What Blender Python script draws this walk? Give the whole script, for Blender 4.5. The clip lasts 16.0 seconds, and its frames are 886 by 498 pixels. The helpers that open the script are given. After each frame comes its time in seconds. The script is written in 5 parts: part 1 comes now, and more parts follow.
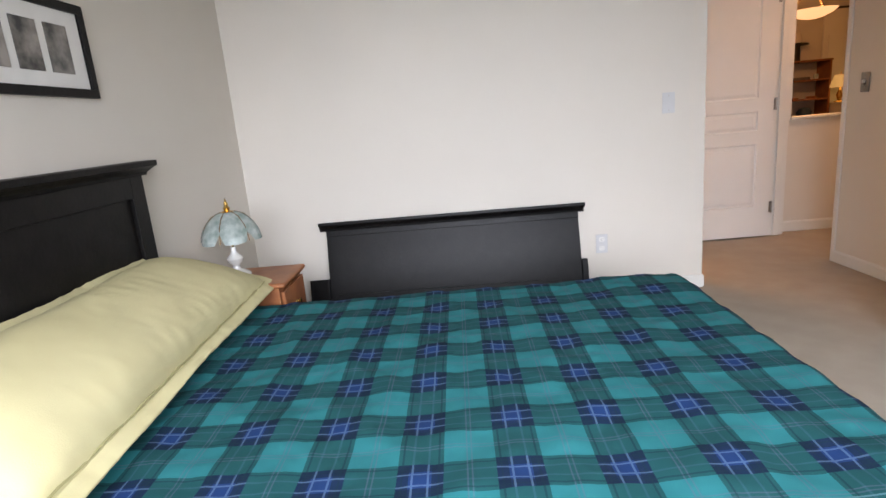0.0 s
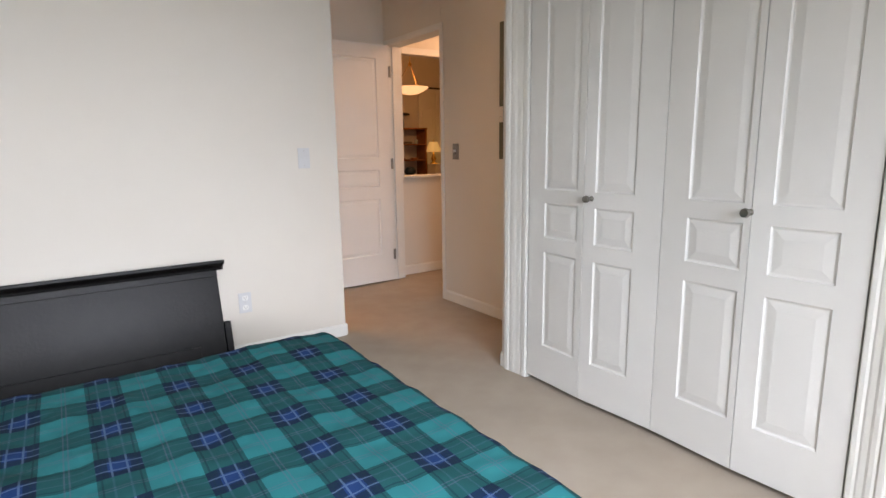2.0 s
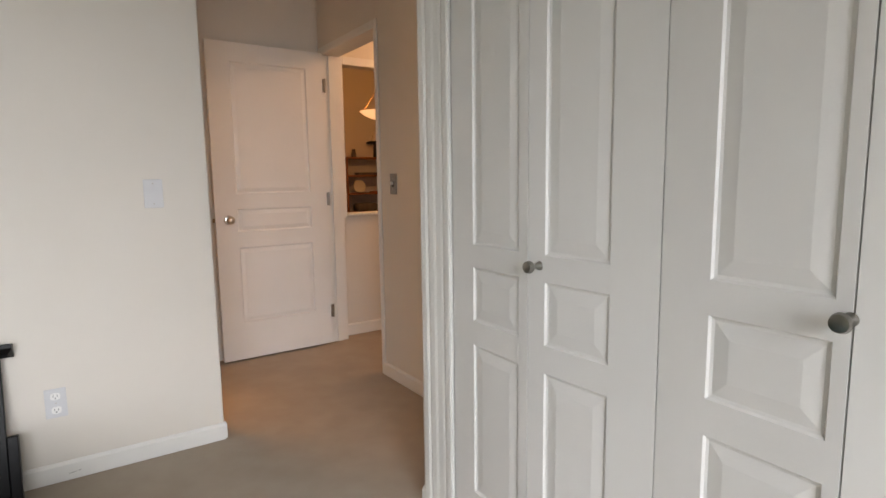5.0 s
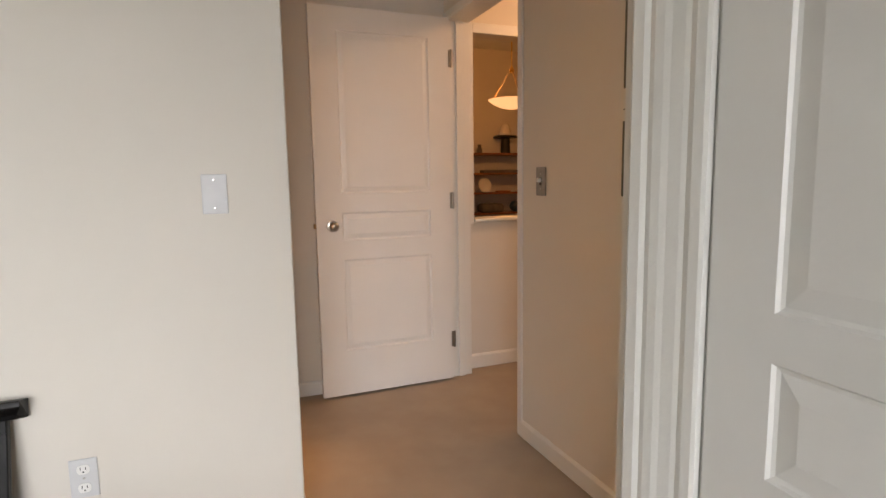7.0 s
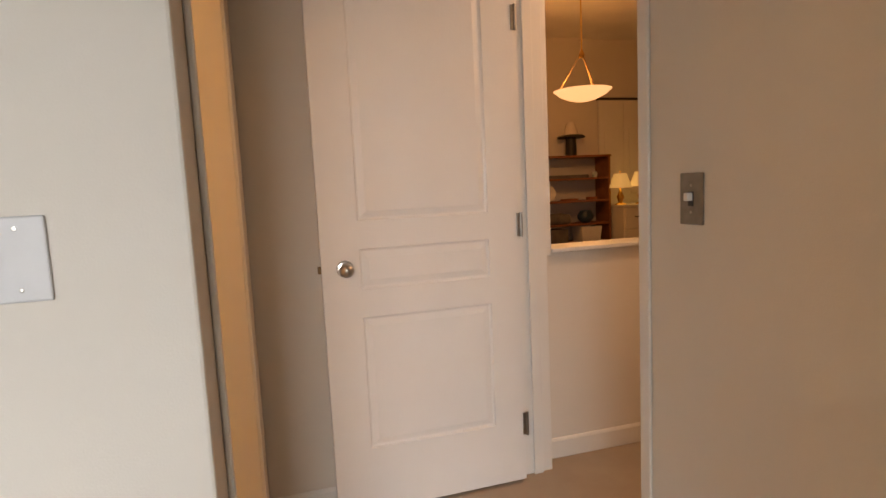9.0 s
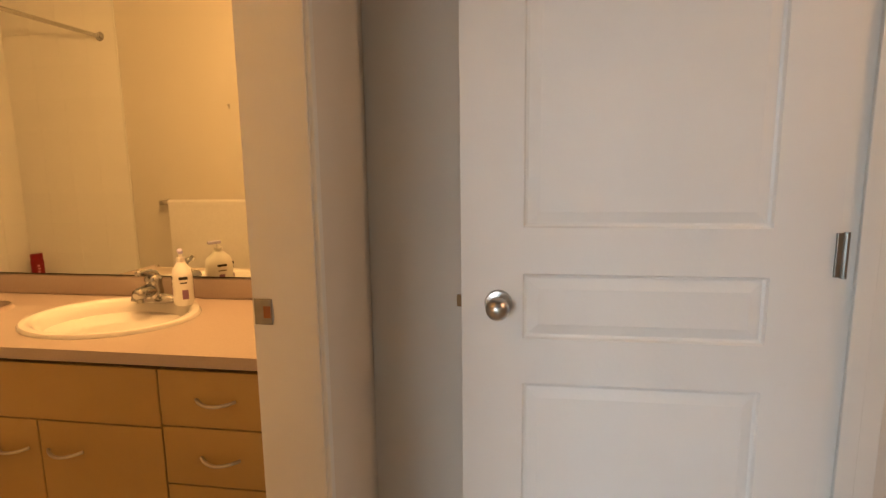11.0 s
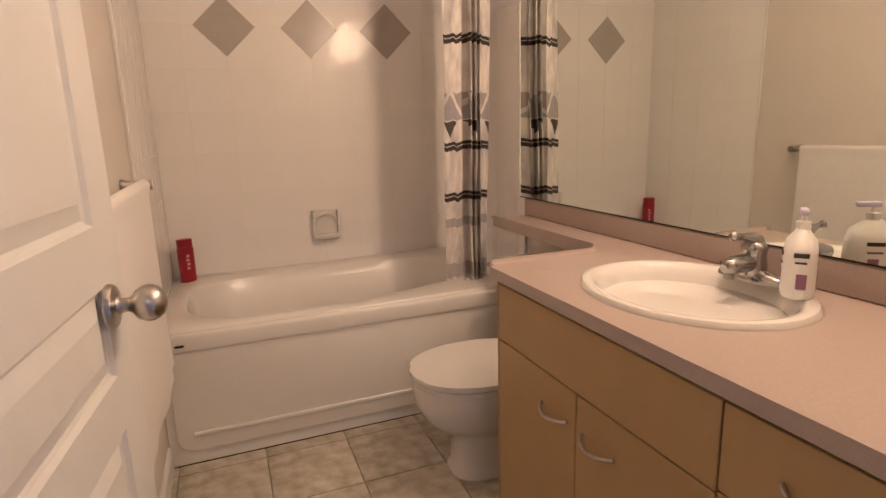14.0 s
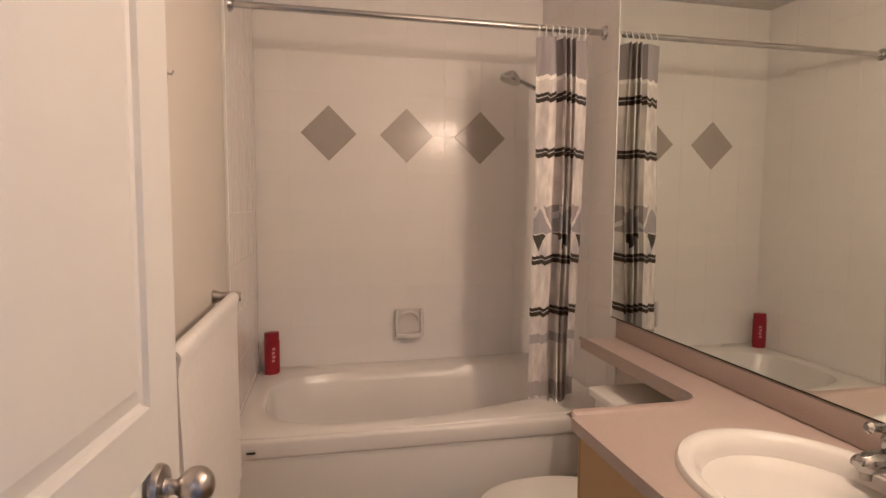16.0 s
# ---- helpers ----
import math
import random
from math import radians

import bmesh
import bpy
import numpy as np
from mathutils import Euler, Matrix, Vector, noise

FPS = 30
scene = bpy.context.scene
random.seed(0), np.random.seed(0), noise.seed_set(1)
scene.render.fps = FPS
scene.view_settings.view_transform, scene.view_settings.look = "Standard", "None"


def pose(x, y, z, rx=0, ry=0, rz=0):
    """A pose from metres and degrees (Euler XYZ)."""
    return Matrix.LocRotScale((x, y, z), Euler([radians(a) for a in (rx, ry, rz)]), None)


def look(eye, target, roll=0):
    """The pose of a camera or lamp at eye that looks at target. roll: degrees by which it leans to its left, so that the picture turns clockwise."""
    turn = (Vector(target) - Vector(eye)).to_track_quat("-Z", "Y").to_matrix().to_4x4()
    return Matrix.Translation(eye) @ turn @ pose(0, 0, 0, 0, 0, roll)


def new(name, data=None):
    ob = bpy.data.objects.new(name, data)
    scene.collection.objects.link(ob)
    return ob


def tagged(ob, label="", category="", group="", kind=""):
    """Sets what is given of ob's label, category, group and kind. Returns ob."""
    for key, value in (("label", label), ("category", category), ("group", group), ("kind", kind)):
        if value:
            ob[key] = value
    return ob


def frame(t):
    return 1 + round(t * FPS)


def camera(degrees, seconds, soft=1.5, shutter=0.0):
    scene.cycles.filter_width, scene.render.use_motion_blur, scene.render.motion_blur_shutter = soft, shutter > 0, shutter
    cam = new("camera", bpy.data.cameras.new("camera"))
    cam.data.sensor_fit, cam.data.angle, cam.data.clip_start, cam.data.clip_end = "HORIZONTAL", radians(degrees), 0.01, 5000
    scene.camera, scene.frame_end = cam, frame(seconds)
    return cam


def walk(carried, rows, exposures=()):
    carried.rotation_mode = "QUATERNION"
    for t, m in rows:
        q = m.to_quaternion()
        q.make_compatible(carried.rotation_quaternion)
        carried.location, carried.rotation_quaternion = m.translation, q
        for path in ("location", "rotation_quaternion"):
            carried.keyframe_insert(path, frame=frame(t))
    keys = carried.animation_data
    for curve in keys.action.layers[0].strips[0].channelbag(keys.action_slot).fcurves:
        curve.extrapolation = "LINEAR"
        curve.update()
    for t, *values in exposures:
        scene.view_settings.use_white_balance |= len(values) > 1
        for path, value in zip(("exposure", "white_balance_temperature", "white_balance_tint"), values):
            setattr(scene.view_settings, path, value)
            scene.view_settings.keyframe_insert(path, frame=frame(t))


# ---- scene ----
cam = camera(77.6, 16.0)
PATH = [
    (0, (-1.464, -3.348, 1.16), (-1.544, -1.403, 0.701), -5.0),
    (0.5, (-1.393, -3.284, 1.141), (-1.155, -1.349, 0.697), -5.5),
    (1, (-1.427, -3.253, 1.154), (-0.81, -1.399, 0.725), -3.8),
    (1.5, (-1.453, -3.212, 1.171), (-0.53, -1.485, 0.766), -2.0),
    (2, (-1.431, -3.171, 1.188), (-0.308, -1.556, 0.826), -0.8),
    (2.5, (-1.35, -3.112, 1.201), (-0.107, -1.579, 0.879), -0.9),
    (3, (-1.238, -3.079, 1.208), (0.06, -1.585, 0.918), -0.9),
    (4.2, (-0.815, -2.875, 1.198), (0.385, -1.3, 0.93), -0.9),
    (4.8, (-0.51, -2.66, 1.184), (0.62, -1.04, 0.93), -0.8),
    (5.5, (-0.521, -2.416, 1.176), (0.52, -0.728, 0.924), -0.8),
    (6, (-0.398, -2.253, 1.165), (0.548, -0.511, 0.897), -1.0),
    (6.5, (-0.238, -2.059, 1.167), (0.558, -0.244, 0.898), -1.1),
    (7, (-0.194, -1.793, 1.169), (0.535, 0.053, 0.921), -0.9),
    (7.5, (-0.103, -1.521, 1.195), (0.558, 0.352, 0.955), -1.5),
    (8, (-0.009, -1.262, 1.204), (0.597, 0.63, 0.975), -2.1),
    (10.3, (0.262, -0.366, 1.226), (0.535, 1.602, 1.005), -2.5),
    (10.5, (0.287, -0.264, 1.236), (0.438, 1.715, 0.992), -1.7),
    (11, (0.397, -0.1, 1.252), (0.077, 1.849, 0.936), -0.8),
    (11.5, (0.358, 0.017, 1.234), (-0.33, 1.862, 0.882), -0.6),
    (12, (0.288, 0.13, 1.233), (-0.744, 1.803, 0.867), -0.6),
    (12.5, (0.227, 0.241, 1.232), (-1.118, 1.671, 0.849), -0.3),
    (13, (0.214, 0.339, 1.212), (-1.395, 1.459, 0.815), -0.5),
    (13.3, (0.171, 0.371, 1.197), (-1.532, 1.337, 0.787), -0.8),
    (13.5, (0.136, 0.38, 1.188), (-1.611, 1.257, 0.768), -0.9),
    (14, (0.031, 0.412, 1.156), (-1.79, 1.125, 0.737), -1.7),
    (14.5, (-0.023, 0.425, 1.164), (-1.894, 0.995, 0.747), -1.4),
    (15, (-0.046, 0.453, 1.206), (-1.962, 0.905, 0.853), -0.2),
    (15.5, (-0.039, 0.471, 1.259), (-1.982, 0.874, 1.008), 0.2),
    (16, (-0.045, 0.47, 1.307), (-1.995, 0.884, 1.15), 0.4),
]

EXPOSURES = [
    (0.0, 0.2, 7050, 22), (1.0, 0.22, 6950, 20), (2.0, 0.2, 7100, 21), (3.0, 0.04, 7200, 21), (5.5, -0.06, 7550, 20), (8.0, 0.12, 7800, 20), (10.3, 0.15, 7900, 20), (11.0, 0.13, 6600, 10),
    (11.5, 0.17, 5800, 10), (12.5, 0.18, 4870, 15), (13.5, 0.09, 4150, 13), (14.5, 0.01, 3910, 14), (16.0, -0.11, 3770, 12),
]
walk(cam, [(t, look(eye, target, roll)) for t, eye, target, roll in PATH], EXPOSURES)

# ---- world and large lights ----
world = bpy.data.worlds.new("world")
scene.world = world
world.use_nodes = True
sky = world.node_tree.nodes.new("ShaderNodeTexSky")
sky.sky_type, sky.sun_disc = "NISHITA", False
sky.sun_elevation, sky.sun_rotation = radians(40), radians(150)
world.node_tree.links.new(sky.outputs[0], world.node_tree.nodes["Background"].inputs[0])
world.node_tree.nodes["Background"].inputs[1].default_value = 0.12


def area_lamp(name, eye, target, sx, sy, power, color, spread):
    data = bpy.data.lights.new(name, "AREA")
    data.shape, data.size, data.size_y, data.energy, data.color = "RECTANGLE", sx, sy, power, color
    data.spread = radians(spread)
    ob = new(name, data)
    ob.matrix_world = look(eye, target)
    return ob


def point_lamp(name, place, power, color, radius):
    data = bpy.data.lights.new(name, "POINT")
    data.energy, data.color, data.shadow_soft_size = power, color, radius
    ob = new(name, data)
    ob.location = place
    return ob


WARM = (1.0, 0.50, 0.165)
area_lamp("window_daylight", (-1.25, -4.53, 1.5), (-1.36, -2.2, -0.14), 2.1, 1.35, 82, (0.73, 0.875, 1.0), 103)
for k in range(4):
    point_lamp("bulb_light", (-1.1 + 0.2 * k, 1.49, 1.91), 11.8, WARM, 0.045)
point_lamp("pendant_light", (2.75, 3.58, 2.02), 20, (1.0, 0.47, 0.15), 0.08)
point_lamp("hall_light", (2.2, 0.44, 2.37), 30, (1.0, 0.62, 0.36), 0.09)

# ---- materials ----


def socket(node, name, value):
    node.inputs[name].default_value = value


def mat(name, c1, c2=None, scale=6.0, rough=0.6, bump=0.0, bscale=80.0, metal=0.0, coat=0.0, detail=4.0, stain=0.0, each=0.0):
    """A surface in two shades mixed by noise at two scales, with fine relief; each: how far single pieces differ."""
    m = bpy.data.materials.new(name)
    m.use_nodes = True
    nt = m.node_tree
    b = nt.nodes["Principled BSDF"]
    c2 = c2 or tuple(min(1.0, v * 0.94) for v in c1)
    tc = nt.nodes.new("ShaderNodeTexCoord")
    n1 = nt.nodes.new("ShaderNodeTexNoise")
    socket(n1, "Scale", scale), socket(n1, "Detail", detail)
    nt.links.new(tc.outputs["Object"], n1.inputs["Vector"])
    ramp = nt.nodes.new("ShaderNodeValToRGB")
    ramp.color_ramp.elements[0].position, ramp.color_ramp.elements[1].position = 0.35, 0.68
    ramp.color_ramp.elements[0].color, ramp.color_ramp.elements[1].color = (*c2, 1), (*c1, 1)
    nt.links.new(n1.outputs["Fac"], ramp.inputs["Fac"])
    out = ramp.outputs["Color"]
    if stain:
        n3 = nt.nodes.new("ShaderNodeTexNoise")
        socket(n3, "Scale", 1.3), socket(n3, "Detail", 6.0)
        nt.links.new(tc.outputs["Object"], n3.inputs["Vector"])
        r3 = nt.nodes.new("ShaderNodeMapRange")
        socket(r3, "From Min", 0.5), socket(r3, "From Max", 0.8), socket(r3, "To Min", 0.0), socket(r3, "To Max", stain)
        nt.links.new(n3.outputs["Fac"], r3.inputs["Value"])
        mx = nt.nodes.new("ShaderNodeMix")
        mx.data_type = "RGBA"
        nt.links.new(r3.outputs["Result"], mx.inputs["Factor"])
        nt.links.new(out, mx.inputs["A"])
        mx.inputs["B"].default_value = (*[v * 0.6 for v in c2], 1)
        out = mx.outputs["Result"]
    if each:
        oi = nt.nodes.new("ShaderNodeObjectInfo")
        hv = nt.nodes.new("ShaderNodeHueSaturation")
        rr = nt.nodes.new("ShaderNodeMapRange")
        socket(rr, "To Min", 1.0 - each), socket(rr, "To Max", 1.0 + each)
        nt.links.new(oi.outputs["Random"], rr.inputs["Value"])
        nt.links.new(rr.outputs["Result"], hv.inputs["Value"])
        nt.links.new(out, hv.inputs["Color"])
        out = hv.outputs["Color"]
    nt.links.new(out, b.inputs["Base Color"])
    socket(b, "Roughness", rough), socket(b, "Metallic", metal), socket(b, "Coat Weight", coat)
    if bump:
        n2 = nt.nodes.new("ShaderNodeTexNoise")
        socket(n2, "Scale", bscale), socket(n2, "Detail", 5.0)
        nt.links.new(tc.outputs["Object"], n2.inputs["Vector"])
        bp = nt.nodes.new("ShaderNodeBump")
        socket(bp, "Strength", bump), socket(bp, "Distance", 0.35 / bscale)
        nt.links.new(n2.outputs["Fac"], bp.inputs["Height"])
        nt.links.new(bp.outputs["Normal"], b.inputs["Normal"])
    return m


def glowing(name, color, strength):
    m = bpy.data.materials.new(name)
    m.use_nodes = True
    b = m.node_tree.nodes["Principled BSDF"]
    socket(b, "Base Color", (0.85, 0.82, 0.75, 1)), socket(b, "Emission Color", (*color, 1)), socket(b, "Emission Strength", strength)
    return m


WALL = mat("wall_paint", (0.71, 0.665, 0.595), (0.69, 0.645, 0.575), 2.0, 0.75, 0.25, 260)
CEIL = mat("ceiling_paint", (0.74, 0.715, 0.67), None, 3.0, 0.85, 0.5, 120)
TRIM = mat("trim_paint", (0.77, 0.76, 0.72), (0.74, 0.73, 0.69), 5.0, 0.38, 0.08, 60)
DOOR = mat("door_paint", (0.76, 0.75, 0.72), (0.735, 0.725, 0.695), 4.0, 0.42, 0.1, 90)
CARPET = mat("carpet", (0.41, 0.345, 0.28), (0.38, 0.315, 0.25), 7.0, 0.95, 1.0, 420, detail=9, stain=0.38)
BLACKWOOD = mat("black_stained_wood", (0.007, 0.006, 0.006), (0.0035, 0.003, 0.003), 14, 0.42, 0.12, 60)
BLACKWOOD.node_tree.nodes["Principled BSDF"].inputs["Specular IOR Level"].default_value = 0.17
BROWNWOOD = mat("brown_wood", (0.36, 0.13, 0.045), (0.24, 0.08, 0.03), 9, 0.45, 0.1, 40)
SHELFWOOD = mat("shelf_wood", (0.30, 0.11, 0.04), (0.20, 0.07, 0.025), 8, 0.5, 0.1, 40)
PLY = mat("maple_laminate", (0.435, 0.30, 0.115), (0.395, 0.265, 0.095), 3, 0.42, 0.04, 90)
COUNTER = mat("speckled_laminate", (0.42, 0.348, 0.302), (0.385, 0.315, 0.27), 240, 0.32)
PORCELAIN = mat("porcelain", (0.74, 0.72, 0.68), (0.72, 0.70, 0.66), 3, 0.12, 0.0, 10, coat=0.4)
ACRYLIC = mat("tub_acrylic", (0.80, 0.78, 0.74), (0.78, 0.76, 0.72), 3, 0.24, 0.0, 10, coat=0.3)
TILE = mat("wall_tile", (0.88, 0.86, 0.83), (0.86, 0.84, 0.81), 3, 0.06, 0.12, 13, coat=0.0, each=0.006)
GREYTILE = mat("grey_tile", (0.44, 0.41, 0.37), (0.42, 0.39, 0.35), 12, 0.22, 0.03, 50, coat=0.2)
GROUT = mat("grout", (0.88, 0.86, 0.82), (0.85, 0.82, 0.78), 20, 0.85, 0.3, 200)
FLOORTILE = mat("stone_floor_tile", (0.64, 0.60, 0.49), (0.37, 0.335, 0.24), 17, 0.35, 0.15, 60, detail=10, stain=0.4, each=0.05)
FLOORGROUT = mat("floor_grout", (0.40, 0.36, 0.285), (0.33, 0.295, 0.23), 30, 0.9, 0.3, 200)
CHROME = mat("chrome", (0.60, 0.60, 0.60), (0.54, 0.54, 0.54), 12, 0.12, 0.0, 10, metal=1.0)
# CHROME darkened for the faucet: the dark doorway's reflection is in its colour
TAPCHROME = mat("dark_reflection_chrome", (0.46, 0.45, 0.44), (0.40, 0.39, 0.38), 12, 0.12, 0.0, 10, metal=1.0)
STEEL = mat("brushed_steel", (0.56, 0.53, 0.49), (0.48, 0.45, 0.41), 40, 0.28, 0.05, 200, metal=1.0)
DARKSTEEL = mat("dark_steel", (0.30, 0.285, 0.26), (0.25, 0.235, 0.21), 40, 0.32, 0.05, 200, metal=1.0)
BRASS = mat("brass", (0.75, 0.48, 0.16), (0.65, 0.40, 0.12), 20, 0.25, 0.0, 10, metal=1.0)
OLDBRASS = mat("worn_brass", (0.24, 0.15, 0.07), None, 20, 0.45, metal=0.6)
DARKMETAL = mat("dark_metal", (0.05, 0.045, 0.04), None, 20, 0.5, metal=0.8)
YELLOW = mat("yellow_cotton", (0.58, 0.525, 0.295), (0.545, 0.49, 0.27), 5, 0.85, 0.25, 300)
SCUFF = mat("grey_scuff", (0.16, 0.145, 0.12), None, 90, 0.8)
HEM = mat("hem_thread", (0.05, 0.15, 0.17), None, 60, 0.85)
PIPING = mat("olive_piping", (0.36, 0.33, 0.15), None, 20, 0.8)
TOWEL = mat("white_terry", (0.84, 0.81, 0.79), (0.81, 0.78, 0.76), 60, 0.95, 0.25, 500)
WHITEPLASTIC = mat("white_plastic", (0.82, 0.81, 0.78), None, 10, 0.35)
PLATE = mat("plate_plastic", (0.62, 0.62, 0.62), None, 10, 0.4)
# near-black brown: the shade under the counter's overhang, as a colour
REVEAL_SHADE = mat("reveal_shade", (0.035, 0.022, 0.014), None, 30, 0.7)
DARKSLOT = mat("dark_slot", (0.02, 0.02, 0.02), None, 10, 0.6)
RED = mat("red_plastic", (0.27, 0.007, 0.012), (0.23, 0.006, 0.010), 10, 0.28)
PRINTRED = mat("pale_red_print", (0.62, 0.28, 0.28), None, 60, 0.4)
BLUE = mat("blue_plastic", (0.03, 0.16, 0.42), None, 10, 0.3)
ORANGE = mat("orange_plastic", (0.75, 0.20, 0.05), None, 10, 0.4)
LILAC = mat("lilac_plastic", (0.55, 0.52, 0.75), None, 10, 0.35)
PURPLE = mat("purple_print", (0.25, 0.12, 0.22), None, 10, 0.4)
BOARD = mat("olive_board", (0.098, 0.102, 0.074), (0.090, 0.094, 0.068), 3, 0.45)
BOARD.node_tree.nodes["Principled BSDF"].inputs["Specular IOR Level"].default_value = 0.25
PAPER = mat("paper", (0.72, 0.66, 0.58), None, 8, 0.8)
MATBOARD = mat("mat_board", (0.80, 0.79, 0.76), None, 10, 0.7)
PHOTO = mat("faded_photo", (0.34, 0.31, 0.28), (0.03, 0.03, 0.03), 14, 0.4, detail=8)
BULB = glowing("lit_bulb", WARM, 6.0)
ALABASTER = glowing("lit_alabaster", (1.0, 0.55, 0.25), 1.0)
LAMPSHADE = glowing("lit_shade", (1.0, 0.58, 0.16), 0.3)
NAVY = mat("blue_ceramic", (0.02, 0.045, 0.08), None, 10, 0.3)
GREY = mat("grey_fabric", (0.16, 0.14, 0.12), (0.10, 0.09, 0.08), 12, 0.8)
PALEGLASS = mat("pale_green_glass", (0.80, 0.86, 0.83), (0.36, 0.47, 0.44), 26, 0.10, 0.0, 10, coat=0.6)
MIRROR = bpy.data.materials.new("mirror")
MIRROR.use_nodes = True
mb = MIRROR.node_tree.nodes["Principled BSDF"]
socket(mb, "Base Color", (0.80, 0.83, 0.78, 1)), socket(mb, "Metallic", 1.0), socket(mb, "Roughness", 0.015)
GLASS = bpy.data.materials.new("window_glass")
GLASS.use_nodes = True
gb = GLASS.node_tree.nodes["Principled BSDF"]
socket(gb, "Transmission Weight", 1.0), socket(gb, "Roughness", 0.0), socket(gb, "IOR", 1.2)


class Net:
    """Short arithmetic on node sockets."""

    def __init__(self, m):
        self.nt = m.node_tree

    def math(self, op, a, b=None, c=None):
        n = self.nt.nodes.new("ShaderNodeMath")
        n.operation = op
        for k, v in enumerate((a, b, c)):
            if v is None:
                continue
            if isinstance(v, (int, float)):
                n.inputs[k].default_value = v
            else:
                self.nt.links.new(v, n.inputs[k])
        return n.outputs[0]

    def mix(self, f, a, b):
        n = self.nt.nodes.new("ShaderNodeMix")
        n.data_type = "RGBA"
        for key, v in (("Factor", f), ("A", a), ("B", b)):
            if isinstance(v, tuple):
                n.inputs[key].default_value = (*v, 1)
            elif isinstance(v, (int, float)):
                n.inputs[key].default_value = v
            else:
                self.nt.links.new(v, n.inputs[key])
        return n.outputs["Result"]

    def near(self, x, mid, half):
        """1 where x lies within half of mid."""
        return self.math("LESS_THAN", self.math("ABSOLUTE", self.math("SUBTRACT", x, mid)), half)


def plaid_material():
    m = bpy.data.materials.new("plaid_cotton")
    m.use_nodes = True
    g = Net(m)
    nt = m.node_tree
    uv = nt.nodes.new("ShaderNodeUVMap")
    sep = nt.nodes.new("ShaderNodeSeparateXYZ")
    nt.links.new(uv.outputs[0], sep.inputs[0])
    bands = []
    for k in range(2):
        f = g.math("FRACT", g.math("ADD", g.math("DIVIDE", sep.outputs[k], 0.2065), 0.5))
        bands.append((f, g.near(f, 0.5, 0.235), g.math("MAXIMUM", g.near(f, 0.42, 0.011), g.near(f, 0.58, 0.011)), g.near(f, 0.024, 0.008), g.near(f, 0.976, 0.008), g.near(f, 0.5, 0.115), g.math("MAXIMUM", g.near(f, 0.315, 0.010), g.near(f, 0.685, 0.010))))
    (fu, bu, lu, au, au2, cu, du), (fv, bv, lv, av, av2, cv, dv) = bands
    au, av = g.math("MAXIMUM", au, au2), g.math("MAXIMUM", av, av2)
    both, one = g.math("MULTIPLY", bu, bv), g.math("MAXIMUM", bu, bv)
    core = g.math("MULTIPLY", cu, cv)
    col = g.mix(one, (0.010, 0.150, 0.162), (0.005, 0.062, 0.066))
    col = g.mix(both, col, (0.003, 0.010, 0.030))
    edge = g.math("MULTIPLY", both, g.math("MAXIMUM", cu, cv))
    col = g.mix(edge, col, (0.004, 0.013, 0.045))
    col = g.mix(core, col, (0.007, 0.028, 0.112))
    col = g.mix(g.math("MULTIPLY", g.math("MAXIMUM", au, av), 0.42), col, (0.09, 0.10, 0.15))
    col = g.mix(g.math("MULTIPLY", g.math("MAXIMUM", du, dv), 0.55), col, (0.003, 0.016, 0.028))
    thin = g.math("MAXIMUM", g.math("MULTIPLY", lu, bu), g.math("MULTIPLY", lv, bv))
    col = g.mix(g.math("MULTIPLY", thin, g.math("ADD", 0.10, g.math("MULTIPLY", both, 0.28))), col, (0.13, 0.22, 0.34))
    noise_t = nt.nodes.new("ShaderNodeTexNoise")
    socket(noise_t, "Scale", 380.0)
    nt.links.new(uv.outputs[0], noise_t.inputs["Vector"])
    col = g.mix(g.math("MULTIPLY", noise_t.outputs["Fac"], 0.10), col, (0.03, 0.10, 0.12))
    b = nt.nodes["Principled BSDF"]
    nt.links.new(col, b.inputs["Base Color"])
    socket(b, "Roughness", 0.9), socket(b, "Specular IOR Level", 0.15)
    bp = nt.nodes.new("ShaderNodeBump")
    socket(bp, "Strength", 0.25), socket(bp, "Distance", 0.002)
    nt.links.new(noise_t.outputs["Fac"], bp.inputs["Height"])
    nt.links.new(bp.outputs["Normal"], b.inputs["Normal"])
    return m


